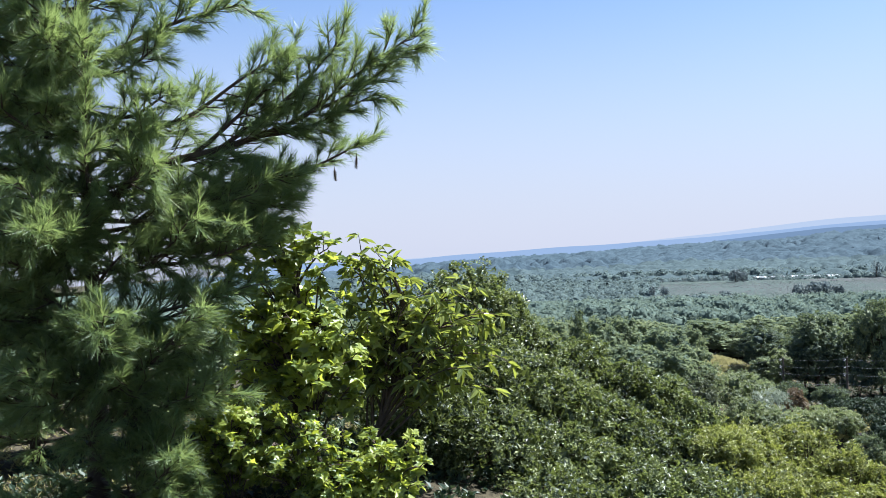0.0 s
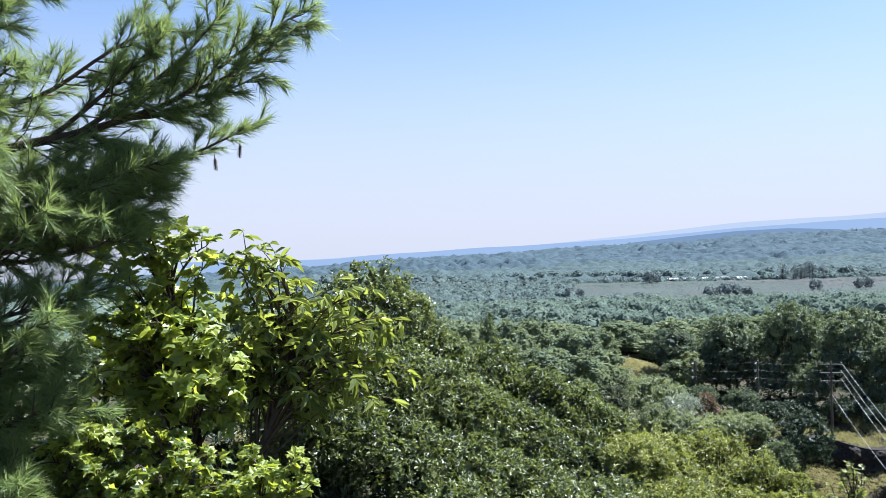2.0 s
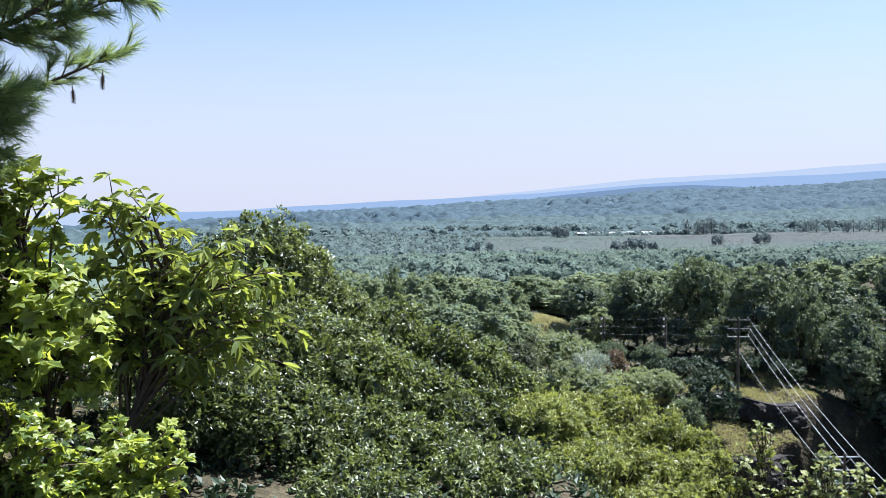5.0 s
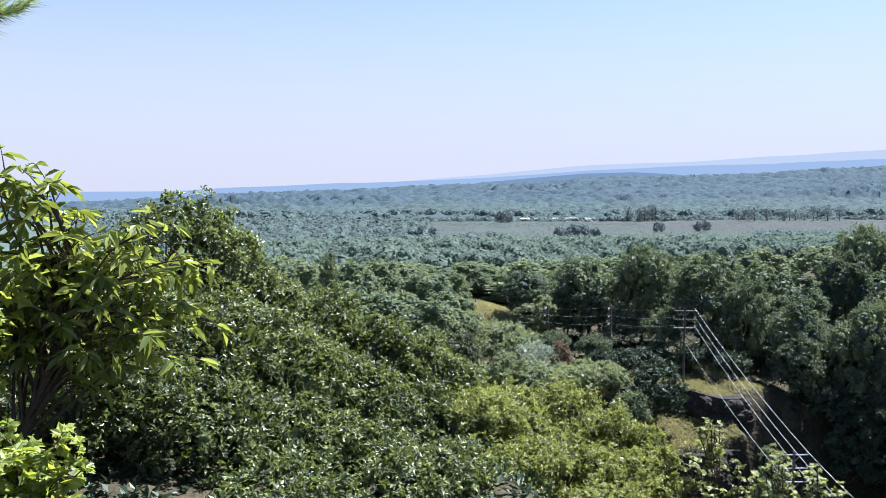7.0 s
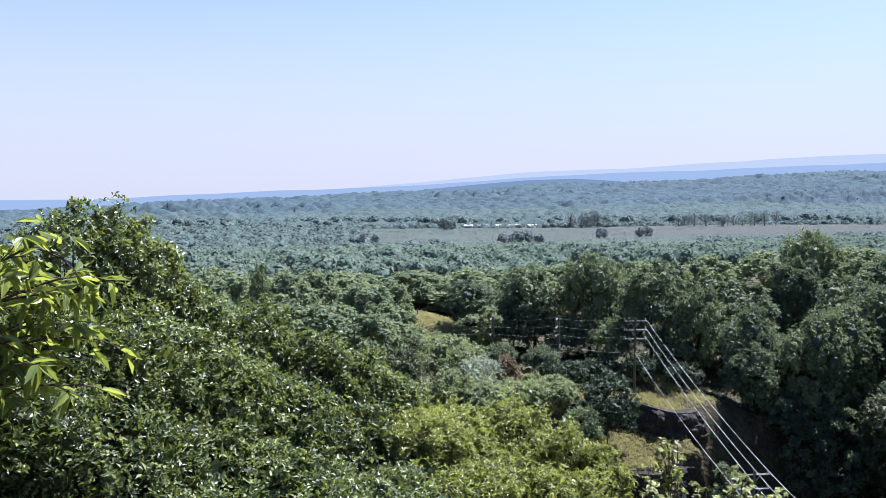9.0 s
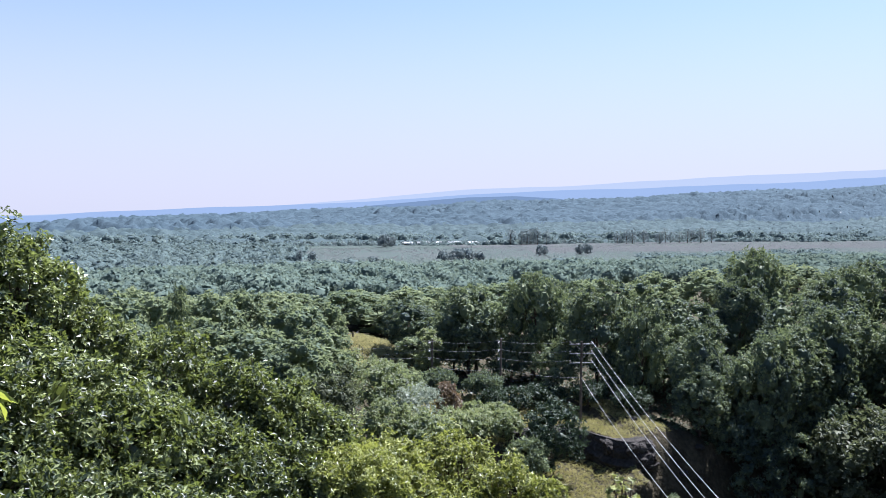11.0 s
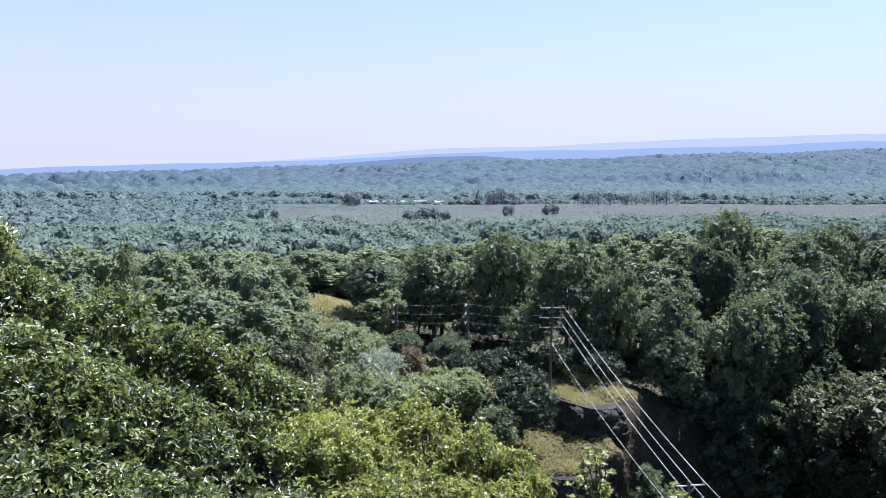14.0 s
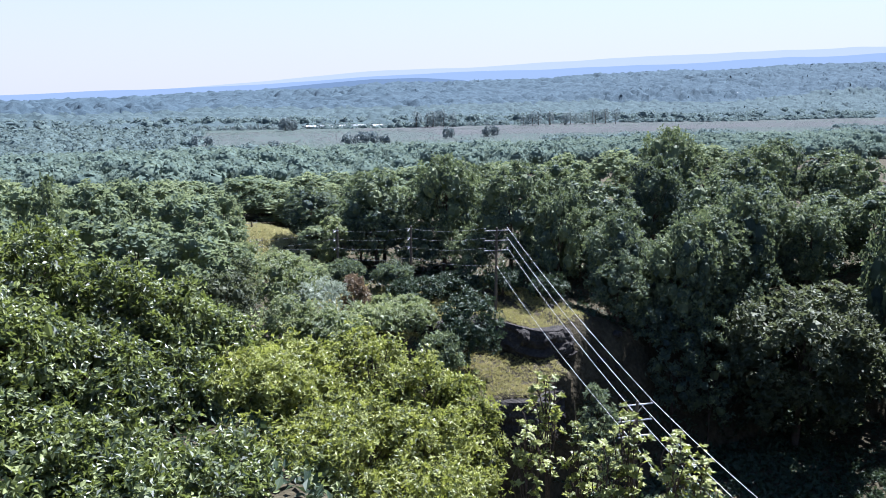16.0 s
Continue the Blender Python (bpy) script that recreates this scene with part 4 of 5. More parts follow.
# ---- shrubs round the poles ----
SHRUBS = [("shrub", "bright green tall rounded shrub on the cutting", M_BUSH, 38.1, 112, -16.2, 6.4, 40, 50, 0.4),
          ("willow_shrub", "silvery grey-green willow shrub", M_WILLOW, 39.7, 108, -17.9, 6.4, 38, 50, 0.4),
          ("shrub", "olive-green spreading leafy shrub", M_BUSH, 35.8, 105, -18.6, 5.6, 34, 50, 0.4),
          ("shrub", "russet-brown leafy shrub growing beside dry grass", M_RUST, 43.6, 109, -18.2, 2.9, 22, 36, 0.33),
          ("shrub", "dark green bushy shrub beside the grassy terrace", M_BUSH, 49.9, 110, -21.0, 4.0, 30, 44, 0.38),
          ("small_tree", "dark glossy round small tree below the rocky bank", M_UNDER, 52.6, 103, -19.4, 6.6, 64, 56, 0.38),
          ("shrub", "olive-green spreading leafy shrub", M_BUSH, 38.3, 103, -19.6, 6.4, 42, 54, 0.4),
          ("shrub", "olive-green spreading leafy shrub", M_BUSH, 43.5, 105, -20.2, 6.0, 40, 54, 0.4),
          ("shrub", "pale green tall shrub by the clearing", M_BUSH, 36.6, 124, -16.4, 6.0, 36, 44, 0.42),
          ("shrub", "pale green shrub by the clearing", M_BUSH, 42.6, 130, -19.0, 4.4, 28, 36, 0.4),
          ("shrub", "dark green leafy shrub in the cutting", M_OLIVE, 31.5, 110, -17, 6.4, 36, 48, 0.4),
          ("shrub", "yellow-green young tree by the poles", M_BUSH, 50.5, 132, -16.0, 3.8, 30, 44, 0.42),
          ("shrub", "mid-green leafy shrub in the cutting", M_MID, 41.5, 118, -17.6, 5.6, 34, 44, 0.4),
          ("shrub", "dark leafy undergrowth shrub at the edge of the wood", M_WOOD, 53.5, 121.5, -22.2, 5.0, 30, 36, 0.42),
          ("shrub", "dark leafy undergrowth shrub at the edge of the wood", M_WOOD, 61.5, 130, -18.0, 6.4, 30, 36, 0.42),
          ("shrub", "dark leafy undergrowth shrub at the edge of the wood", M_WOOD, 64.5, 123, -17.4, 6.4, 30, 36, 0.42),
          ("shrub", "dark leafy undergrowth shrub at the edge of the wood", M_WOOD, 49.5, 126, -20.6, 5.0, 30, 36, 0.42),
          ("shrub", "dark leafy undergrowth shrub at the edge of the wood", M_WOOD, 57.5, 140, -17.4, 6.0, 30, 36, 0.42),
          ("shrub", "dark leafy undergrowth shrub at the edge of the wood", M_WOOD, 70.0, 117, -18.5, 6.0, 30, 36, 0.42),
          ("shrub", "dark leafy shrub on the shaded slope of the gully", M_WOOD, 74.5, 102.0, -23.0, 5.4, 26, 32, 0.42),
          ("shrub", "dark leafy shrub on the shaded slope of the gully", M_WOOD, 78.5, 100.5, -22.6, 5.6, 26, 32, 0.42),
          ("shrub", "dark leafy shrub on the shaded slope of the gully", M_WOOD, 81.5, 101.5, -20.4, 5.6, 26, 32, 0.42),
          ("shrub", "olive-green spreading leafy shrub", M_BUSH, 47.6, 104.5, -21.2, 4.8, 30, 36, 0.4),
          ("shrub", "olive-green spreading leafy shrub", M_BUSH, 46.2, 108.0, -20.8, 4.2, 30, 36, 0.4),
          ("shrub", "dark green bushy shrub beside the grassy terrace", M_WOOD, 48.6, 101.0, -22.4, 5.2, 30, 36, 0.4),
          ("shrub", "dark green bushy shrub beside the grassy terrace", M_OLIVE, 54.0, 107.0, -22.8, 3.2, 30, 36, 0.36),
          ("shrub", "dark leafy shrub hanging over the side of the ledge", M_WOOD, 62.0, 95.0, -28.0, 5.0, 30, 36, 0.42),
          ("shrub", "dark leafy shrub on the shaded slope of the gully", M_WOOD, 85.5, 100.0, -21.0, 5.6, 26, 32, 0.42),
          ("shrub", "dark leafy shrub on the shaded slope of the gully", M_WOOD, 90.0, 100.5, -20.4, 5.8, 26, 32, 0.42),
          ("shrub", "dark leafy shrub on the shaded slope of the gully", M_WOOD, 79.0, 97.5, -24.2, 5.4, 26, 32, 0.42),
          ("shrub", "dark leafy shrub on the shaded slope of the gully", M_WOOD, 74.5, 98.5, -24.6, 5.4, 26, 32, 0.42),
          # dark shrubs added over lit ground in place of the wood's shade
          ("shrub", "added leafy shrub, shade-dark, on the floor of the gully", M_UNDER, 92.5, 95.0, -33.8, 7.0, 30, 32, 0.42),
          ("shrub", "added leafy shrub, shade-dark, on the floor of the gully", M_UNDER, 96.5, 96.0, -33.4, 7.0, 30, 32, 0.42),
          ("shrub", "added leafy shrub, shade-dark, on the floor of the gully", M_UNDER, 88.5, 95.5, -34.2, 6.4, 30, 32, 0.42),
          ("shrub", "added low undergrowth, shade-dark, at the foot of the wood", M_UNDER, 55.5, 117.5, -22.2, 4.6, 26, 32, 0.36),
          ("shrub", "added low undergrowth, shade-dark, at the foot of the wood", M_UNDER, 60.0, 118.0, -22.0, 5.0, 26, 32, 0.36),
          ("shrub", "added low undergrowth, shade-dark, at the foot of the wood", M_UNDER, 63.8, 114.5, -22.0, 4.6, 26, 32, 0.36),
          ("shrub", "added low undergrowth, shade-dark, at the foot of the wood", M_UNDER, 66.2, 109.5, -22.4, 4.6, 26, 32, 0.36),
          ("shrub", "added low undergrowth, shade-dark, at the foot of the wood", M_UNDER, 52.2, 116.5, -22.4, 3.6, 26, 32, 0.36),
          ("shrub", "dark green leafy shrub in the cutting", M_OLIVE, 33.5, 117, -16.4, 5.6, 34, 44, 0.4)]
for q, (nm, lab, m_, x, y, zt, wd, cl, pe, leaf_len) in enumerate(SHRUBS):
    g = float(ground_z(x, y))
    h = max(zt - g, 3.0)
    ob = leafy_tree(np.random.default_rng(100 + q), nm, lab, "shrub", h, wd / 2, 0.06 * h, m_, max(24, cl * 2 // 3), 23, leaf_len * 0.82, 0.5 if m_ is not M_WILLOW else 0.26,
                    group="shrubs in the cutting", limbs=6, low=-0.7, trunk_r=0.1, lump=0.32, ragged=0.2, stems=3, solid=0.5 if m_ is not M_WILLOW else 0.0)
    put(ob, x, y, g)

# ---- oaks on the near slope ----
OAKS = [(4.6, 98, -1.1, 3.0), (1.0, 97, -1.6, 4.5), (7.0, 100, -4.6, 3.0), (10.0, 101, -8.4, 3.6), (15.3, 102, -10.7, 4.2), (20.6, 101, -13.2, 3.8), (24.6, 100, -15.5, 3.4), (28.0, 100, -18.0, 3.2),
        (6.0, 92, -9.5, 5.5), (12.0, 93, -13.5, 5.2), (18.0, 94, -16.8, 4.6), (23.5, 94.5, -19.2, 4.0), (1.0, 90, -9.0, 5.5), (-4.0, 92, -6.0, 5.5), (3.5, 84, -14.5, 5.5), (10.5, 86, -17.5, 5.2),
        (17.0, 87, -20.0, 4.6), (-3.0, 82, -12.0, 5.2), (9.0, 76, -19.5, 5.0), (18.0, 80, -21.0, 4.6), (22.5, 82, -21.2, 4.4), (27.0, 84, -23.0, 4.2), (14.0, 70, -22.5, 4.6)]
for q, (x, y, zt, r_) in enumerate(OAKS):
    g = min(float(ground_z(x, y)), zt - 9)
    h = zt - g
    ob = leafy_tree(np.random.default_rng(200 + q), "oak_tree", "dense dark green oak with glossy leaves on the slope", "tree", h, r_ * 1.25, h * 0.05, M_OAK, 100, 19, 0.48, 0.5,
                    SIMPLE, group="oaks on the slope", limbs=26, low=-0.8, lump=0.19, ragged=0.32, tall=1.1)
    put(ob, x, y, g)

# ---- yellow-green trees in the gully ----
YELS = [(33.0, 97, -20.0, 3.6), (39.5, 97.5, -20.2, 4.0), (43.5, 96.5, -21.8, 3.4), (47.0, 94.5, -24.4, 3.2), (29.0, 94, -20.2, 3.6), (36.0, 91, -22.8, 4.4), (42.0, 90, -25.0, 4.2),
        (30.0, 87, -23.5, 4.4), (37.0, 84, -26.0, 4.6)]
for q, (x, y, zt, r_) in enumerate(YELS):
    g = float(ground_z(x, y))
    h = zt - g
    ob = leafy_tree(np.random.default_rng(230 + q), "ash_tree", "sunlit yellow-green young tree rising from the gully", "tree", h, r_ * 1.2, h * 0.1, M_YEL, 90, 22, 0.38, 0.46,
                    SIMPLE, group="yellow-green trees", limbs=40, low=-0.8, lump=0.2, ragged=0.38, stems=5, tall=1.1)
    put(ob, x, y, g)

# ---- poles and wires ----
LINE = unit([60 - 53.3, 110 - 80.0, 0])
ACROSS = np.array([LINE[1], -LINE[0], 0])


def pole_thing(x, y, ztop, foot, arms, span=1.35, turn=ACROSS):
    """A wooden pole with crossarms; returns the thing and the wire fastenings."""
    root = empty("utility_pole", (x, y, foot), "weathered wooden utility pole with pale crossarms", "utility pole", "power line poles")
    h = ztop - foot
    q = np.array([[0, 0, -0.5], [0, 0, h * 0.5], [0, 0, h]])
    V, F = tube(q, [0.17, 0.14, 0.11], 10)
    part_np("pole", V, F, M_POLE, root, smooth=True)
    cap, cf = tube([(0, 0, h - 0.01), (0, 0, h + 0.05), (0, 0, h + 0.06)], [0.115, 0.09, 0.01], 10)
    part_np("pole_cap", cap, cf, M_POLE, root)
    ax = np.stack([turn, np.cross([0, 0, 1], turn), [0, 0, 1]])
    tips = []
    for d in arms:
        V, F = box_np(np.array([0, 0, h - d]) + ax[1] * 0.16, ax, [span, 0.04, 0.042])
        arm = part_np("crossarm", V, F, M_ARM, root)
        for s in (-1, 1):
            c = np.array([0, 0, h - d]) + ax[1] * 0.16 + turn * s * (span - 0.12)
            V, F = tube([c + [0, 0, 0.07], c + [0, 0, 0.14], c + [0, 0, 0.16], c + [0, 0, 0.24], c + [0, 0, 0.3]], [0.03, 0.03, 0.09, 0.09, 0.03], 8)
            part_np("insulator", V, F, M_INSUL, arm)
            tips.append(np.array([x, y, foot]) + c + [0, 0, 0.3])
            V, F = tube([np.array([0, 0, h - d - 0.75]) + ax[1] * 0.12, c * [1, 1, 1] - turn * s * span * 0.45 - [0, 0, 0.06]], [0.016, 0.016], 5)
            part_np("brace", V, F, M_ARM, arm)
    return root, tips


P1, T1 = pole_thing(60, 110, -15.2, float(ground_z(60, 110)), (0.3, 1.35, 2.4))
P2, T2 = pole_thing(53.3, 80, -23.3, float(ground_z(53.3, 80)), (0.3, 1.5, 2.7))
P3, T3 = pole_thing(56.5, 123, -16.6, float(ground_z(56.5, 123)), (0.3, 1.35, 2.4), 1.2, unit([0.6, 0.8, 0]))
P4, T4 = pole_thing(50.2, 130, -17.3, float(ground_z(50.2, 130)), (0.3, 1.35, 2.4), 1.2, unit([0.6, 0.8, 0]))
P5, T5 = pole_thing(46.2, 152, -19.0, float(ground_z(46.2, 152)), (0.3, 1.1), 1.0, unit([0.9, 0.2, 0]))
P6, T6 = pole_thing(44.2, 143, -20.0, float(ground_z(44.2, 143)), (0.3, 1.1), 1.0, unit([0.9, 0.2, 0]))
P0, T0 = pole_thing(36.8, 45, -19.4, float(ground_z(38.5, 45)), (0.3, 1.5, 2.7))


def wire(a, b, sag, r=0.013, material=M_DULLWIRE, label="thin dull grey overhead wire hung between poles"):
    s = np.linspace(0, 1, 18)[:, None]
    q = a * (1 - s) + b * s - np.array([0, 0, 1]) * (4 * sag * s * (1 - s))
    V, F = tube(q, np.full(18, r), 5)
    tagged(part_np("overhead_wire", V, F, material, smooth=True), label, "wire", "overhead wires")


low = np.array([0, 0, -4.1])
for q in (1, 3, 5):
    wire(T1[q], T2[q], 0.5, 0.016, M_WIRE, "thin pale overhead wire hung between poles")
    wire(T2[q], T0[q], 0.5, 0.016, M_WIRE, "thin pale overhead wire hung between poles")
wire(np.array([60, 110, -19.2]), np.array([52.4, 80, -25.6]), 0.5, 0.014, M_WIRE, "thin pale overhead wire hung between poles")
wire(np.array([52.4, 80, -25.6]), np.array([36.0, 45, -22.4]), 0.5, 0.014, M_WIRE, "thin pale overhead wire hung between poles")
for q in (0, 2, 4):
    wire(T1[q], T3[q], 0.35)
    wire(T3[q], T4[q], 0.35)
    wire(T4[q], T6[min(q, 2)], 0.4)
wire(np.array([60, 110, -19.2]), np.array([56.5, 123, -20.2]), 0.35)
wire(np.array([56.5, 123, -20.2]), np.array([50.2, 130, -20.8]), 0.35)

# ---- the near trees: chestnut and maple ----
spray_tree(np.random.default_rng(301), "chestnut_tree", "young chestnut with long drooping toothed leaves", [(-8.5, 73.5, -21), (-7.2, 73.5, -17.5), (-5.2, 74, -13), (-3.6, 74.5, -8), (-3.8, 74.5, -4), (-4.6, 74, -1.6)],
           (-2.6, 75, -8.0), (6.8, 4.4, 6.2), 44, 5, M_CHEST, 1.4, 0.3, LONGLEAF, 6, 0.35, 290, 0.42,
           [(-7.0, 74, -0.4), (-6.0, 74, -0.6), (-6.8, 74, -2.5), (-7.1, 74, -4.9), (-7.3, 74, -1.4), (-5.1, 74, -0.9), (3.2, 74.5, -5.4), (4.2, 74.5, -9.1), (3.1, 74.5, -11.6), (2.2, 74.5, -4.4), (-8.0, 74, -1.2), (-4.6, 74, -0.8)])
spray_tree(np.random.default_rng(302), "maple_tree", "maple with bright backlit yellow-green lobed leaves", [(-11, 72, -21), (-11.2, 72, -15), (-11.6, 72, -8), (-12.2, 72, -3.4), (-12.6, 72, -0.6)],
           (-12.6, 71.5, -7.2), (6.2, 4.6, 6.8), 58, 5, M_MAPLE, 1.1, 0.85, MAPLELEAF, 7, 0.15, 290, 0.4,
           [(-16.5, 71, -0.6), (-18.5, 71, -2.0), (-9.6, 72, -0.8), (-14.0, 71, 0.4), (-11.8, 71, 0.0), (-15.4, 70, -1.6), (-16.0, 71, 1.8), (-14.2, 71, 1.6), (-12.6, 71, 1.8), (-11.0, 71.5, 1.2), (-9.6, 71.5, 0.4), (-15.5, 70.5, 0.6), (-13.2, 70.5, 0.6)])
for x, y, z, r_, seed in ((-11.5, 66, -15.5, 4.6, 303), (-5.5, 67, -17.4, 4.0, 304), (-16.5, 66, -13.5, 4.2, 305), (-8.5, 64.5, -18.6, 3.2, 306), (-19.5, 67, -17.0, 3.6, 307)):
    spray_tree(np.random.default_rng(seed), "maple_tree", "low maple sapling with light yellow-green leaves", [(x, y, -21.2), (x + 0.2, y, -19.5), (x, y, z), (x + 0.3, y, z + r_ * 0.6)],
               (x, y, z), (r_, r_ * 0.8, r_ * 0.9), 30, 6, M_MAPLE, 0.72, 0.85, MAPLELEAF, 7, 0.15, 40, 0.16)


SAPLINGS = [(45.3, 80, -19.8, 1.5), (42.4, 78, -21.8, 1.3), (46.7, 78, -23.7, 1.4), (47.5, 74, -21.1, 1.4), (47.5, 70, -20.8, 1.3), (49.8, 70, -22.9, 1.2), (45.8, 74, -23.2, 1.4)]
for q, (x, y, zt, r_) in enumerate(SAPLINGS):
    g = float(ground_z(x, y))
    h = zt - g
    text = "slender light green maple sapling above the gully"
    ob = spray_tree(np.random.default_rng(330 + q), "maple_sapling", text, [(x, y, g), (x + 0.2, y, g + h * 0.4), (x - 0.1, y, zt - 2.4), (x, y, zt - 0.5)],
                    (x, y, zt - 2.5), (r_ * 0.72, r_ * 0.72, 3.0), 18, 3, M_YEL, 0.46, 0.8, MAPLELEAF, 5, 0.12, 30, 0.09)
    tagged(ob, text, "tree", "maple saplings")


# ---- the white pine ----
def pine(rng, foot, limbs, extra):
    root = empty("pine_tree", foot, "big white pine with long soft green needles", "tree")
    foot = np.array(foot)
    trunk = smooth_line([(0, 0, -0.6), (0.3, 0, 12), (-0.4, 0.3, 28), (0, 0, 50)], 5)
    V, F = tube(trunk, np.linspace(0.95, 0.15, len(trunk)), 12)
    part_np("trunk", V, F, M_BARK, root, smooth=True)
    TP, TD, TL = [], [], []

    def shoots(a, b, n, size):
        for f in np.linspace(0.5, 1.0, n):
            TP.append(a + (b - a) * f)
            TD.append(b - a + rng.normal(0, 0.12, 3) * np.linalg.norm(b - a))
            TL.append(size * rng.uniform(0.8, 1.15))

    def limb(points, r0, spread):
        q = smooth_line(points, 6)
        V, F = tube(q, np.linspace(r0, 0.05, len(q)), 7)
        part_np("limb", V, F, M_BARK, root, smooth=True)
        twigs = []
        d = unit(np.gradient(q, axis=0))
        total = np.linalg.norm(np.diff(q, axis=0), axis=1).sum()
        n = max(8, int(total / 0.55))
        for t_ in np.linspace(0.22, 1.0, n):
            i_ = min(int(t_ * (len(q) - 1)), len(q) - 1)
            side = unit(np.cross(d[i_], rng.normal(0, 1, 3)))
            v = d[i_] * rng.uniform(0.55, 1.0) + side * rng.uniform(0.5, 1.0) + [0, 0, rng.uniform(0.0, 0.35)]
            ln = spread * rng.uniform(0.55, 1.1) * (1.15 - 0.65 * t_)
            a_, b_ = q[i_], q[i_] + unit(v) * ln
            twigs.append(tube([a_, (a_ + b_) / 2 + [0, 0, -0.08 * ln], b_], [0.07, 0.045, 0.025], 4))
            shoots(a_, b_, max(2, int(ln / 0.8)), 1.45)
            if ln > 1.4:
                for _ in range(2):
                    m_ = a_ + (b_ - a_) * rng.uniform(0.35, 0.7)
                    e_ = m_ + unit(v + rng.normal(0, 0.6, 3)) * ln * 0.5
                    twigs.append(tube([m_, e_], [0.04, 0.02], 4))
                    shoots(m_, e_, 2, 1.35)
        shoots(q[-3], q[-1], 3, 1.3)
        V, F = joined(twigs)
        tagged(part_np("twig_spray", V, F, M_BARK, root), kind="stuff")

    for pts, r0, spread in limbs:
        limb(np.array(pts) - foot, r0, spread)
    for _ in range(extra):
        z = rng.uniform(3, 37)
        az = rng.uniform(-3.6, -0.2)
        ln = rng.uniform(8, 12.5) * min(1.0, 1.25 - z / 62)
        v = np.array([math.cos(az), math.sin(az), 0])
        a_ = np.array([0, 0, z])
        limb([a_, a_ + v * ln * 0.5 + [0, 0, ln * rng.uniform(-0.1, 0.12)], a_ + v * ln + [0, 0, ln * rng.uniform(0.05, 0.35)]], 0.22, 3.8)
    for _ in range(20):
        z = rng.uniform(29, 46)
        az = rng.uniform(-3.5, -1.2)
        ln = rng.uniform(6, 9)
        v = np.array([math.cos(az), math.sin(az), 0])
        a_ = np.array([0, 0, z])
        limb([a_, a_ + v * ln * 0.5 + [0, 0, ln * 0.04], a_ + v * ln + [0, 0, ln * rng.uniform(0.05, 0.3)]], 0.18, 3.6)
    for _ in range(18):
        z = rng.uniform(10, 30)
        az = rng.uniform(-2.9, -0.45)
        ln = rng.uniform(5, 8.5)
        v = np.array([math.cos(az), math.sin(az), 0])
        a_ = np.array([0, 0, z])
        limb([a_, a_ + v * ln * 0.5 + [0, 0, ln * 0.02], a_ + v * ln + [0, 0, ln * rng.uniform(0.05, 0.25)]], 0.16, 3.2)
    P, D, L = np.array(TP), unit(np.array(TD)), np.array(TL)
    k = 23
    A, B = sides_of(D)
    n = len(P)
    ang = rng.uniform(0, 6.283, (n, k))
    op = rng.uniform(0.15, 0.8, (n, k))
    N = D[:, None] * np.cos(op)[..., None] + (A[:, None] * np.cos(ang)[..., None] + B[:, None] * np.sin(ang)[..., None]) * np.sin(op)[..., None]
    N[..., 2] -= 0.08
    S = unit(np.cross(N, rng.normal(0, 1, (n, k, 3))))
    O = P[:, None] + D[:, None] * (rng.uniform(-0.45, 0.15, (n, k)) * L[:, None])[..., None]
    ln = L[:, None] * rng.uniform(0.7, 1.1, (n, k))
    w = 0.026
    V = np.stack([O - S * w, O + S * w, O + N * ln[..., None]], 2).reshape(-1, 3)
    F = np.arange(n * k * 3).reshape(-1, 3)
    c = part_np("needles", V, F, M_NEEDLE, root)
    tagged(c, kind="stuff")
    return root


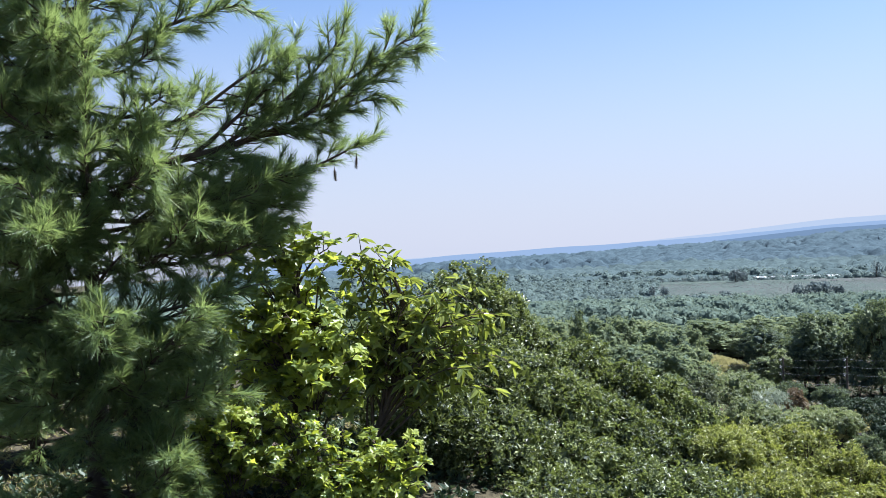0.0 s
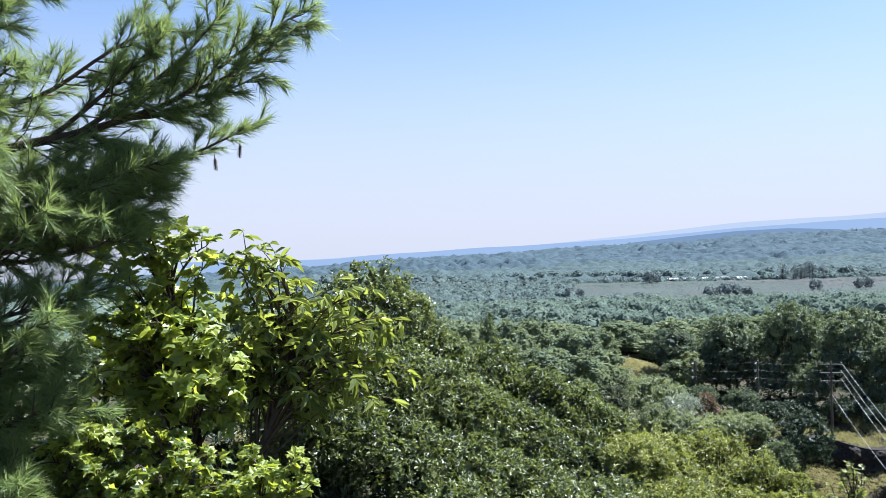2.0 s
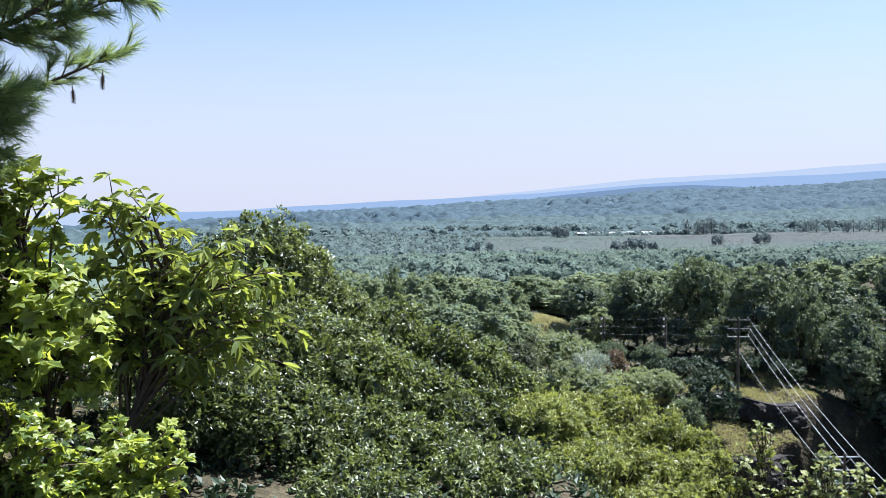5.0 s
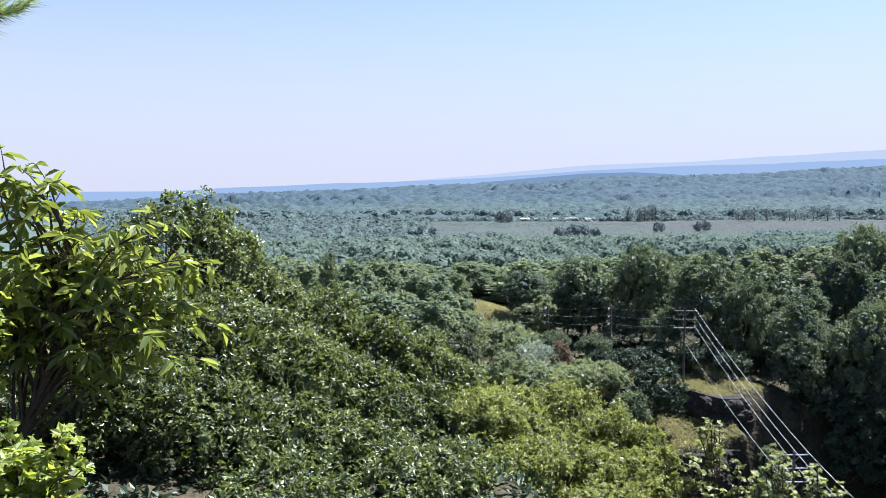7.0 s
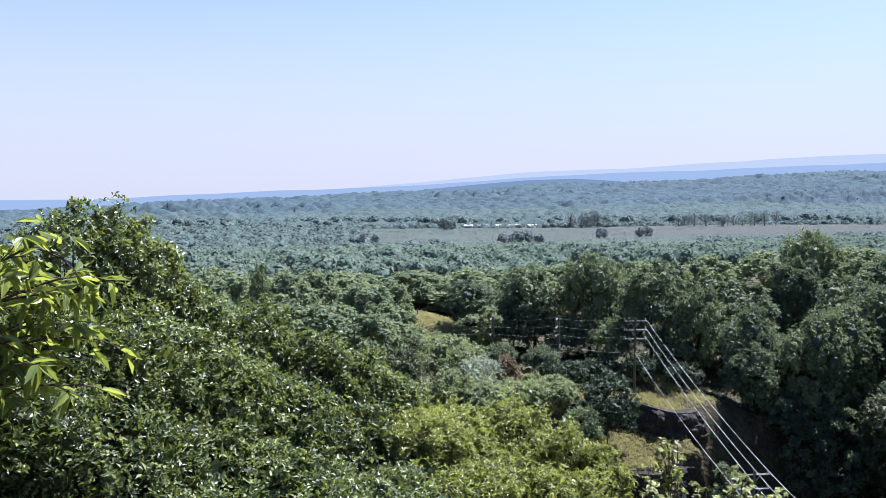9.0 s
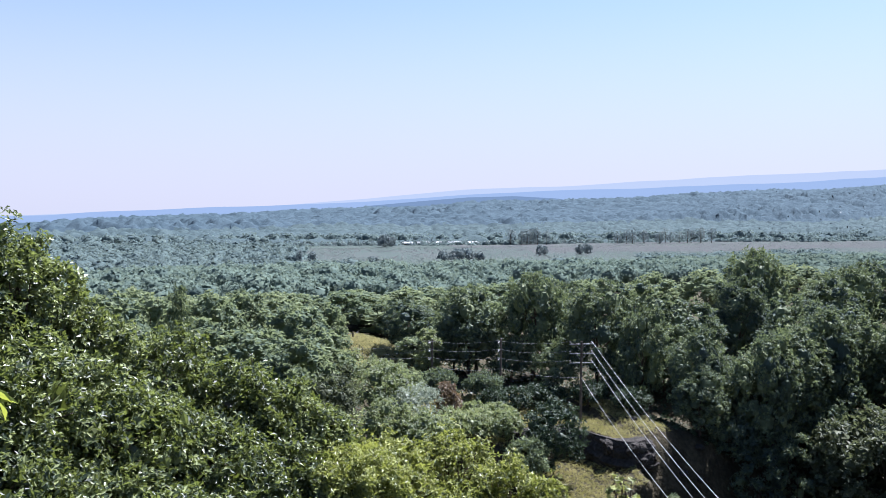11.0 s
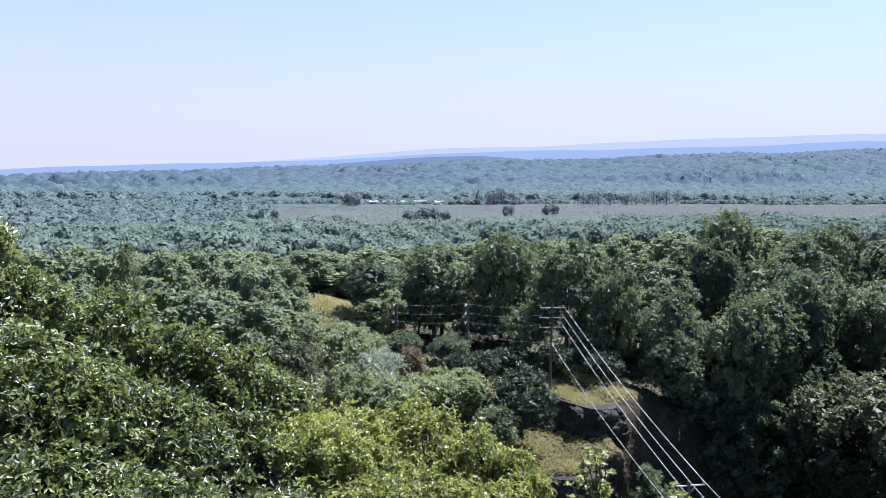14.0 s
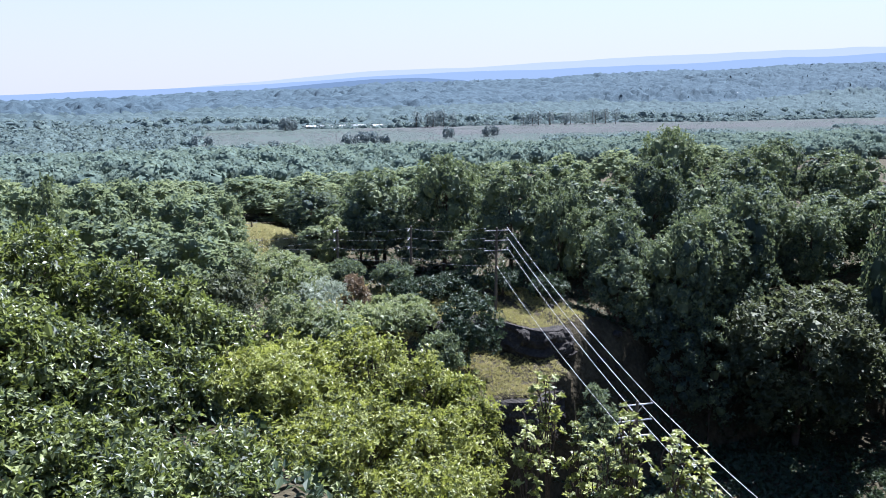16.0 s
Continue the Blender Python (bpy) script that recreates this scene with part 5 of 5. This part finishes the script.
FOOT = (-27.0, 66.5, -21.0)
PINE_BOUGHS = [(((-27, 66.5, 2), (-23.5, 67, 6.5), (-18.1, 68, 8.2), (-14.2, 69, 9.6), (-10.5, 69, 11.2), (-6, 69, 14.6), (-1.4, 69, 17.6)), 0.42, 5.0),
         (((-17.5, 68.1, 8.4), (-13.6, 68.6, 11.2), (-10.2, 69, 14.2), (-7.2, 69, 17.8)), 0.2, 3.6),
         (((-14.6, 69, 9.5), (-11, 69.5, 10.0), (-8.4, 69.8, 11.2), (-5.2, 70, 12.8)), 0.2, 3.4),
         (((-19.5, 68, 7.9), (-16.5, 68, 10.4), (-13.8, 68, 12.8), (-11.8, 68, 15.0)), 0.2, 3.4),
         (((-10.5, 69, 11.2), (-7.6, 69, 12.4), (-4.6, 69, 14.4), (-2.4, 69, 16.0)), 0.16, 2.8),
         (((-27, 66.5, 10), (-25.6, 67, 9.5), (-20, 67.5, 10.8), (-15.6, 68, 13.8), (-11.5, 68, 16.2)), 0.3, 4.4),
         (((-27, 66.5, 9), (-30, 66, 12), (-25, 66.5, 15.8), (-19.5, 67, 18.4), (-15.2, 67, 19.4)), 0.36, 4.4),
         (((-30, 66, 14), (-28, 66, 18.5), (-24, 66, 21), (-18, 66, 24)), 0.4, 4.4),
         (((-24, 67, 2), (-17.5, 69, 3.6), (-14.8, 70, 5.0), (-9.4, 71, 7.6), (-5.6, 71.8, 9.6)), 0.24, 2.8),
         (((-27, 66.5, 0), (-21, 67, 4.5), (-15.5, 68, 5.6), (-11.5, 69, 6.6)), 0.26, 4.0),
         (((-27, 66.5, -5), (-28.5, 63, -3), (-30.5, 60, -1.6)), 0.2, 3.4),
         (((-27, 66.5, -3), (-25, 64, -1), (-22.5, 61.5, 0.6)), 0.2, 3.4),
         (((-27, 66.5, -9), (-21, 64, -7.5), (-15.8, 62, -5.6)), 0.22, 3.4),
         (((-27, 66.5, -14), (-26, 63, -13.4), (-24.5, 60, -12.2)), 0.2, 3.2),
         (((-27, 66.5, 5), (-22, 67.5, 5.2), (-18.0, 68.2, 4.6), (-14.2, 68.6, 5.4)), 0.22, 3.6),
         (((-27, 66.5, 2), (-23, 68, 2.6), (-19.5, 69, 2.6), (-16.4, 69.5, 3.2)), 0.2, 3.4),
         (((-27, 66.5, -1), (-21, 65, 0.2), (-15.2, 63.5, 2.0)), 0.22, 3.6),
         (((-27, 66.5, 3), (-20.5, 65.5, 3.0), (-14.0, 64.5, 4.6)), 0.22, 3.6),
         (((-27, 66.5, -5), (-20.5, 65, -3.8), (-14.4, 64.5, -2.2)), 0.22, 3.6),
         (((-27, 66.5, -12), (-21.5, 63, -11), (-17.2, 61, -9.4)), 0.2, 3.4),
         (((-27, 66.5, -7), (-26, 63, -5.6), (-24.4, 59.5, -4.0)), 0.2, 3.4),
         (((-27, 66.5, -15), (-22.5, 62.5, -14.4), (-19.4, 60, -13.0)), 0.2, 3.4),
         (((-27, 66.5, 5), (-29, 63, 6), (-30, 59.5, 7.4)), 0.2, 3.6),
         (((-27, 66.5, 7), (-23.5, 64, 8), (-20.5, 62, 9.4)), 0.2, 3.6),
         (((-27, 66.5, -18), (-22, 64, -17.8), (-17.8, 62, -16.4)), 0.2, 3.2),
         (((-27, 66.5, 4), (-20, 66, 4.0), (-15, 66, 5.0), (-11.3, 66, 6.2)), 0.22, 3.4),
         (((-27, 66.5, 1), (-20, 66, 1.2), (-16, 66, 1.8), (-12.7, 66, 2.8)), 0.22, 3.4),
         (((-27, 66.5, -1), (-20, 65.5, -0.4), (-16.4, 65, 0.2), (-13.3, 65, 1.4)), 0.2, 3.2),
         (((-27, 66.5, 3), (-19, 67, 2.8), (-14.6, 67, 3.6), (-11, 67, 4.6)), 0.2, 3.2),
         (((-27, 66.5, 2), (-20, 68, 1.0), (-16.6, 68, 1.6), (-13.5, 68, 2.5)), 0.2, 3.2)]
pine(np.random.default_rng(7), FOOT, PINE_BOUGHS, 36)


# ---- ground cover ----
def tufts(name, label, category, r0, X, Y, size, material, k, width, up=1.0, per_z=None):
    Z = ground_z(X, Y)
    P = np.stack([X, Y, Z], -1)
    V, F = rosettes(r0, P, np.tile([0, 0, up], (len(P), 1)), k, size, width, SIMPLE, -0.25)
    return tagged(part_np(name, V, F, material), label, category, kind="stuff")


r0 = np.random.default_rng(77)
X, Y = r0.uniform(28, 125, 11000), r0.uniform(66, 145, 11000)
ok = (np.abs(ground_z(X + 0.5, Y) - ground_z(X, Y)) < 0.45) & (np.abs(ground_z(X, Y + 0.5) - ground_z(X, Y)) < 0.45) & ~((X > 46) & (X < 67) & (Y > 92) & (Y < 122)) & ~((X > 40) & (X < 53) & (Y > 138) & (Y < 165))
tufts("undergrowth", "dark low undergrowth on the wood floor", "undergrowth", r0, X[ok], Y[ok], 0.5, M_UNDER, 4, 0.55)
# gully brush, its dark colour standing in for deep shade
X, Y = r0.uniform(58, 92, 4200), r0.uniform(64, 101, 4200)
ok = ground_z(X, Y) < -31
tufts("undergrowth", "dense ferns and brush in the gully, coloured dark for shade", "undergrowth", r0, X[ok], Y[ok], 0.6, M_UNDER, 5, 0.5)
X, Y = r0.uniform(-40, 34, 3500), r0.uniform(55, 125, 3500)
tufts("undergrowth", "green undergrowth on the slope below the oaks", "undergrowth", r0, X, Y, 0.9, M_UNDER, 5, 0.5)
X, Y = r0.uniform(46, 67, 9500), r0.uniform(92, 122, 9500)
Zs = ground_z(X, Y)
ok = (Zs > -29.3) & (np.abs(ground_z(X + 0.4, Y) - Zs) < 0.3) & (np.abs(ground_z(X, Y + 0.4) - Zs) < 0.3)
tufts("dry_grass", "dry yellow-green grass on the terrace and ledge", "grass", r0, X[ok], Y[ok], 0.34, M_GRASS, 4, 0.2)
X, Y = r0.normal(46, 4, 2500), r0.normal(150, 8, 2500)
tufts("dry_grass", "pale grass in the cutting below the far poles", "grass", r0, X, Y, 0.6, M_STRAW, 5, 0.2)
X, Y = r0.normal(47.5, 3.5, 2500), r0.normal(113, 4.5, 2500)
tufts("dry_grass", "pale dry grass between the shrubs", "grass", r0, X, Y, 0.5, M_GRASS, 5, 0.18)


X, Y = r0.uniform(-60, -6, 4200), r0.uniform(58, 118, 4200)
tufts("dry_grass", "yellow-green rough grass under the pine and maple", "grass", r0, X, Y, 0.55, M_GRASS, 5, 0.2)


# ---- the rocky bank ----
def boulder(r0, x, y, z, sx, sy, sz, turn):
    bm = bmesh.new()
    bmesh.ops.create_icosphere(bm, subdivisions=3, radius=1)
    o = Vector(r0.uniform(-50, 50, 3))
    for v in bm.verts:
        d = v.co.normalized()
        v.co = d * (1 + 0.32 * noise.noise(d * 1.3 + o) + 0.14 * noise.noise(d * 3.7 + o))
        v.co.x, v.co.y, v.co.z = v.co.x * sx, v.co.y * sy, v.co.z * sz
    me = bpy.data.meshes.new("rock")
    bm.to_mesh(me)
    bm.free()
    me.materials.append(M_ROCK)
    ob = new("rock", me)
    ob.matrix_basis = pose(x, y, z, r0.uniform(-8, 8), r0.uniform(-8, 8), turn)
    return tagged(ob, "dark weathered rock in the shaded face of the bank", "rock", "rocks of the bank")


def rock_face(name, label, x0, x1, line_y, z_top, z_foot, seed, out=0.9):
    """A broken rock face along a line, thick and closed behind."""
    nu, nv = 90, 22
    u, v = np.meshgrid(np.linspace(0, 1, nu), np.linspace(0, 1, nv))
    x = x0 + (x1 - x0) * u
    y = line_y(x)
    slope = (line_y(x + 0.05) - line_y(x - 0.05)) / 0.1
    nx, ny = slope / np.hypot(slope, 1), -1 / np.hypot(slope, 1)
    z = z_top + (z_foot - z_top) * v
    V = []
    for a_, b_, c_, w_, nx_, ny_ in zip(x.ravel(), y.ravel(), z.ravel(), v.ravel(), nx.ravel(), ny.ravel()):
        p_ = Vector((a_ + 0.6 * b_, c_ * 1.2, seed))
        n_ = noise.noise(p_ * 0.33) * 0.9 + noise.noise(p_ * 0.9) * 0.5 + noise.noise(p_ * 2.2) * 0.28 + noise.noise(p_ * 5) * 0.12
        crack = 0.12 * abs(noise.noise(Vector((a_ * 0.9, c_ * 0.25, seed + 9))))
        o_ = out * math.sin(w_ * 2.2 + 0.35) * (0.75 + n_) - crack
        V.append((a_ + nx_ * o_, b_ + ny_ * o_, c_ + (0.15 + 0.5 * w_) * noise.noise(p_ * 0.8)))
    V = np.array(V)
    back = V.copy()
    back[:, 1] = (y + 1.2).ravel()
    i_, j_ = np.meshgrid(np.arange(nv - 1), np.arange(nu - 1), indexing="ij")
    F = np.stack([i_ * nu + j_, (i_ + 1) * nu + j_, (i_ + 1) * nu + j_ + 1, i_ * nu + j_ + 1], -1).reshape(-1, 4)
    rim = np.arange(nu - 1)
    n0 = nv * nu
    F = np.concatenate([F, F[:, ::-1] + n0, np.stack([rim, rim + 1, n0 + rim + 1, n0 + rim], -1)])
    return tagged(part_np(name, np.concatenate([V, back]), F, M_ROCK), label, "rock")


def upper_edge(x):
    return 101.8 + 7.5 * step((60.4 - x) / 2.8) + np.minimum(0.3 * np.maximum(x - 62, 0) ** 2, 7) + 0.4 * np.sin(x * 1.3)


def lower_edge(x):
    return 96.0 + 0.6 * np.sin(x)


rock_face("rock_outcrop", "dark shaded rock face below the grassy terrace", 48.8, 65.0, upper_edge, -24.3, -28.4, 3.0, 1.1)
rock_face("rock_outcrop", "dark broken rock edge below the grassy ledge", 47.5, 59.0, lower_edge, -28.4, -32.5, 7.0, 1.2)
r0 = np.random.default_rng(88)
for q in range(9):
    x = r0.uniform(50, 64)
    boulder(r0, x, float(upper_edge(x)) - r0.uniform(0.6, 1.6), -26.8, r0.uniform(0.25, 0.6), r0.uniform(0.2, 0.5), r0.uniform(0.2, 0.4), r0.uniform(0, 60))
for x, z, size in ((58.4, -25.3, 1.0), (58.9, -26.6, 1.3), (59.6, -25.2, 1.2), (60.0, -26.6, 1.0), (61.2, -25.0, 1.1), (61.8, -26.0, 1.2), (62.8, -25.0, 1.0), (63.4, -25.8, 1.2)):
    boulder(r0, x, float(upper_edge(x)) - 0.35, z, size * 1.1, size * 0.8, size * 0.75, r0.uniform(0, 60))
for q in range(8):
    x, y = r0.uniform(64, 78), r0.uniform(96, 108)
    boulder(r0, x, y, float(ground_z(x, y)) + 0.1, r0.uniform(0.3, 0.7), r0.uniform(0.3, 0.6), r0.uniform(0.2, 0.4), r0.uniform(0, 60))


# ---- cones on the pine ----
def cone(x, y, z, tilt):
    """A slender hanging cone of overlapping scales."""
    root = empty("pine_cone", (x, y, z), "slender brown pine cone hanging from a twig", "pine cone", "pine cones")
    V, F = tube([(0, 0, 0), (0, 0, -0.25), (0, 0, -0.6), (0, 0, -1.0)], [0.04, 0.08, 0.075, 0.02], 8)
    part_np("core", V, F, M_CONE, root, smooth=True)
    V, F = tube([(0, 0, 0.3), (0, 0, 0)], [0.025, 0.03], 5)
    part_np("stalk", V, F, M_BARK, root)
    q = np.arange(48)
    ang, f = q * 2.399, 0.08 + 0.86 * q / 48
    R = 0.06 + 0.035 * np.sin(f * 3.0)
    P = np.stack([np.cos(ang) * R, np.sin(ang) * R, -f], -1)
    D = np.stack([np.cos(ang) * 0.7, np.sin(ang) * 0.7, -0.8 + 0 * f], -1)
    U = np.stack([np.cos(ang), np.sin(ang), 0.6 + 0 * f], -1)
    V, F = leaves(P, D, U, np.full(48, 0.13), np.full(48, 0.1))
    part_np("scales", V, F, M_CONE, root)
    root.rotation_euler = (tilt, tilt * 0.5, 0)


cone(-7.0, 71.5, 7.9, 0.15)
cone(-8.8, 71.2, 6.9, -0.2)
cone(-11.5, 69.0, 10.3, 0.1)
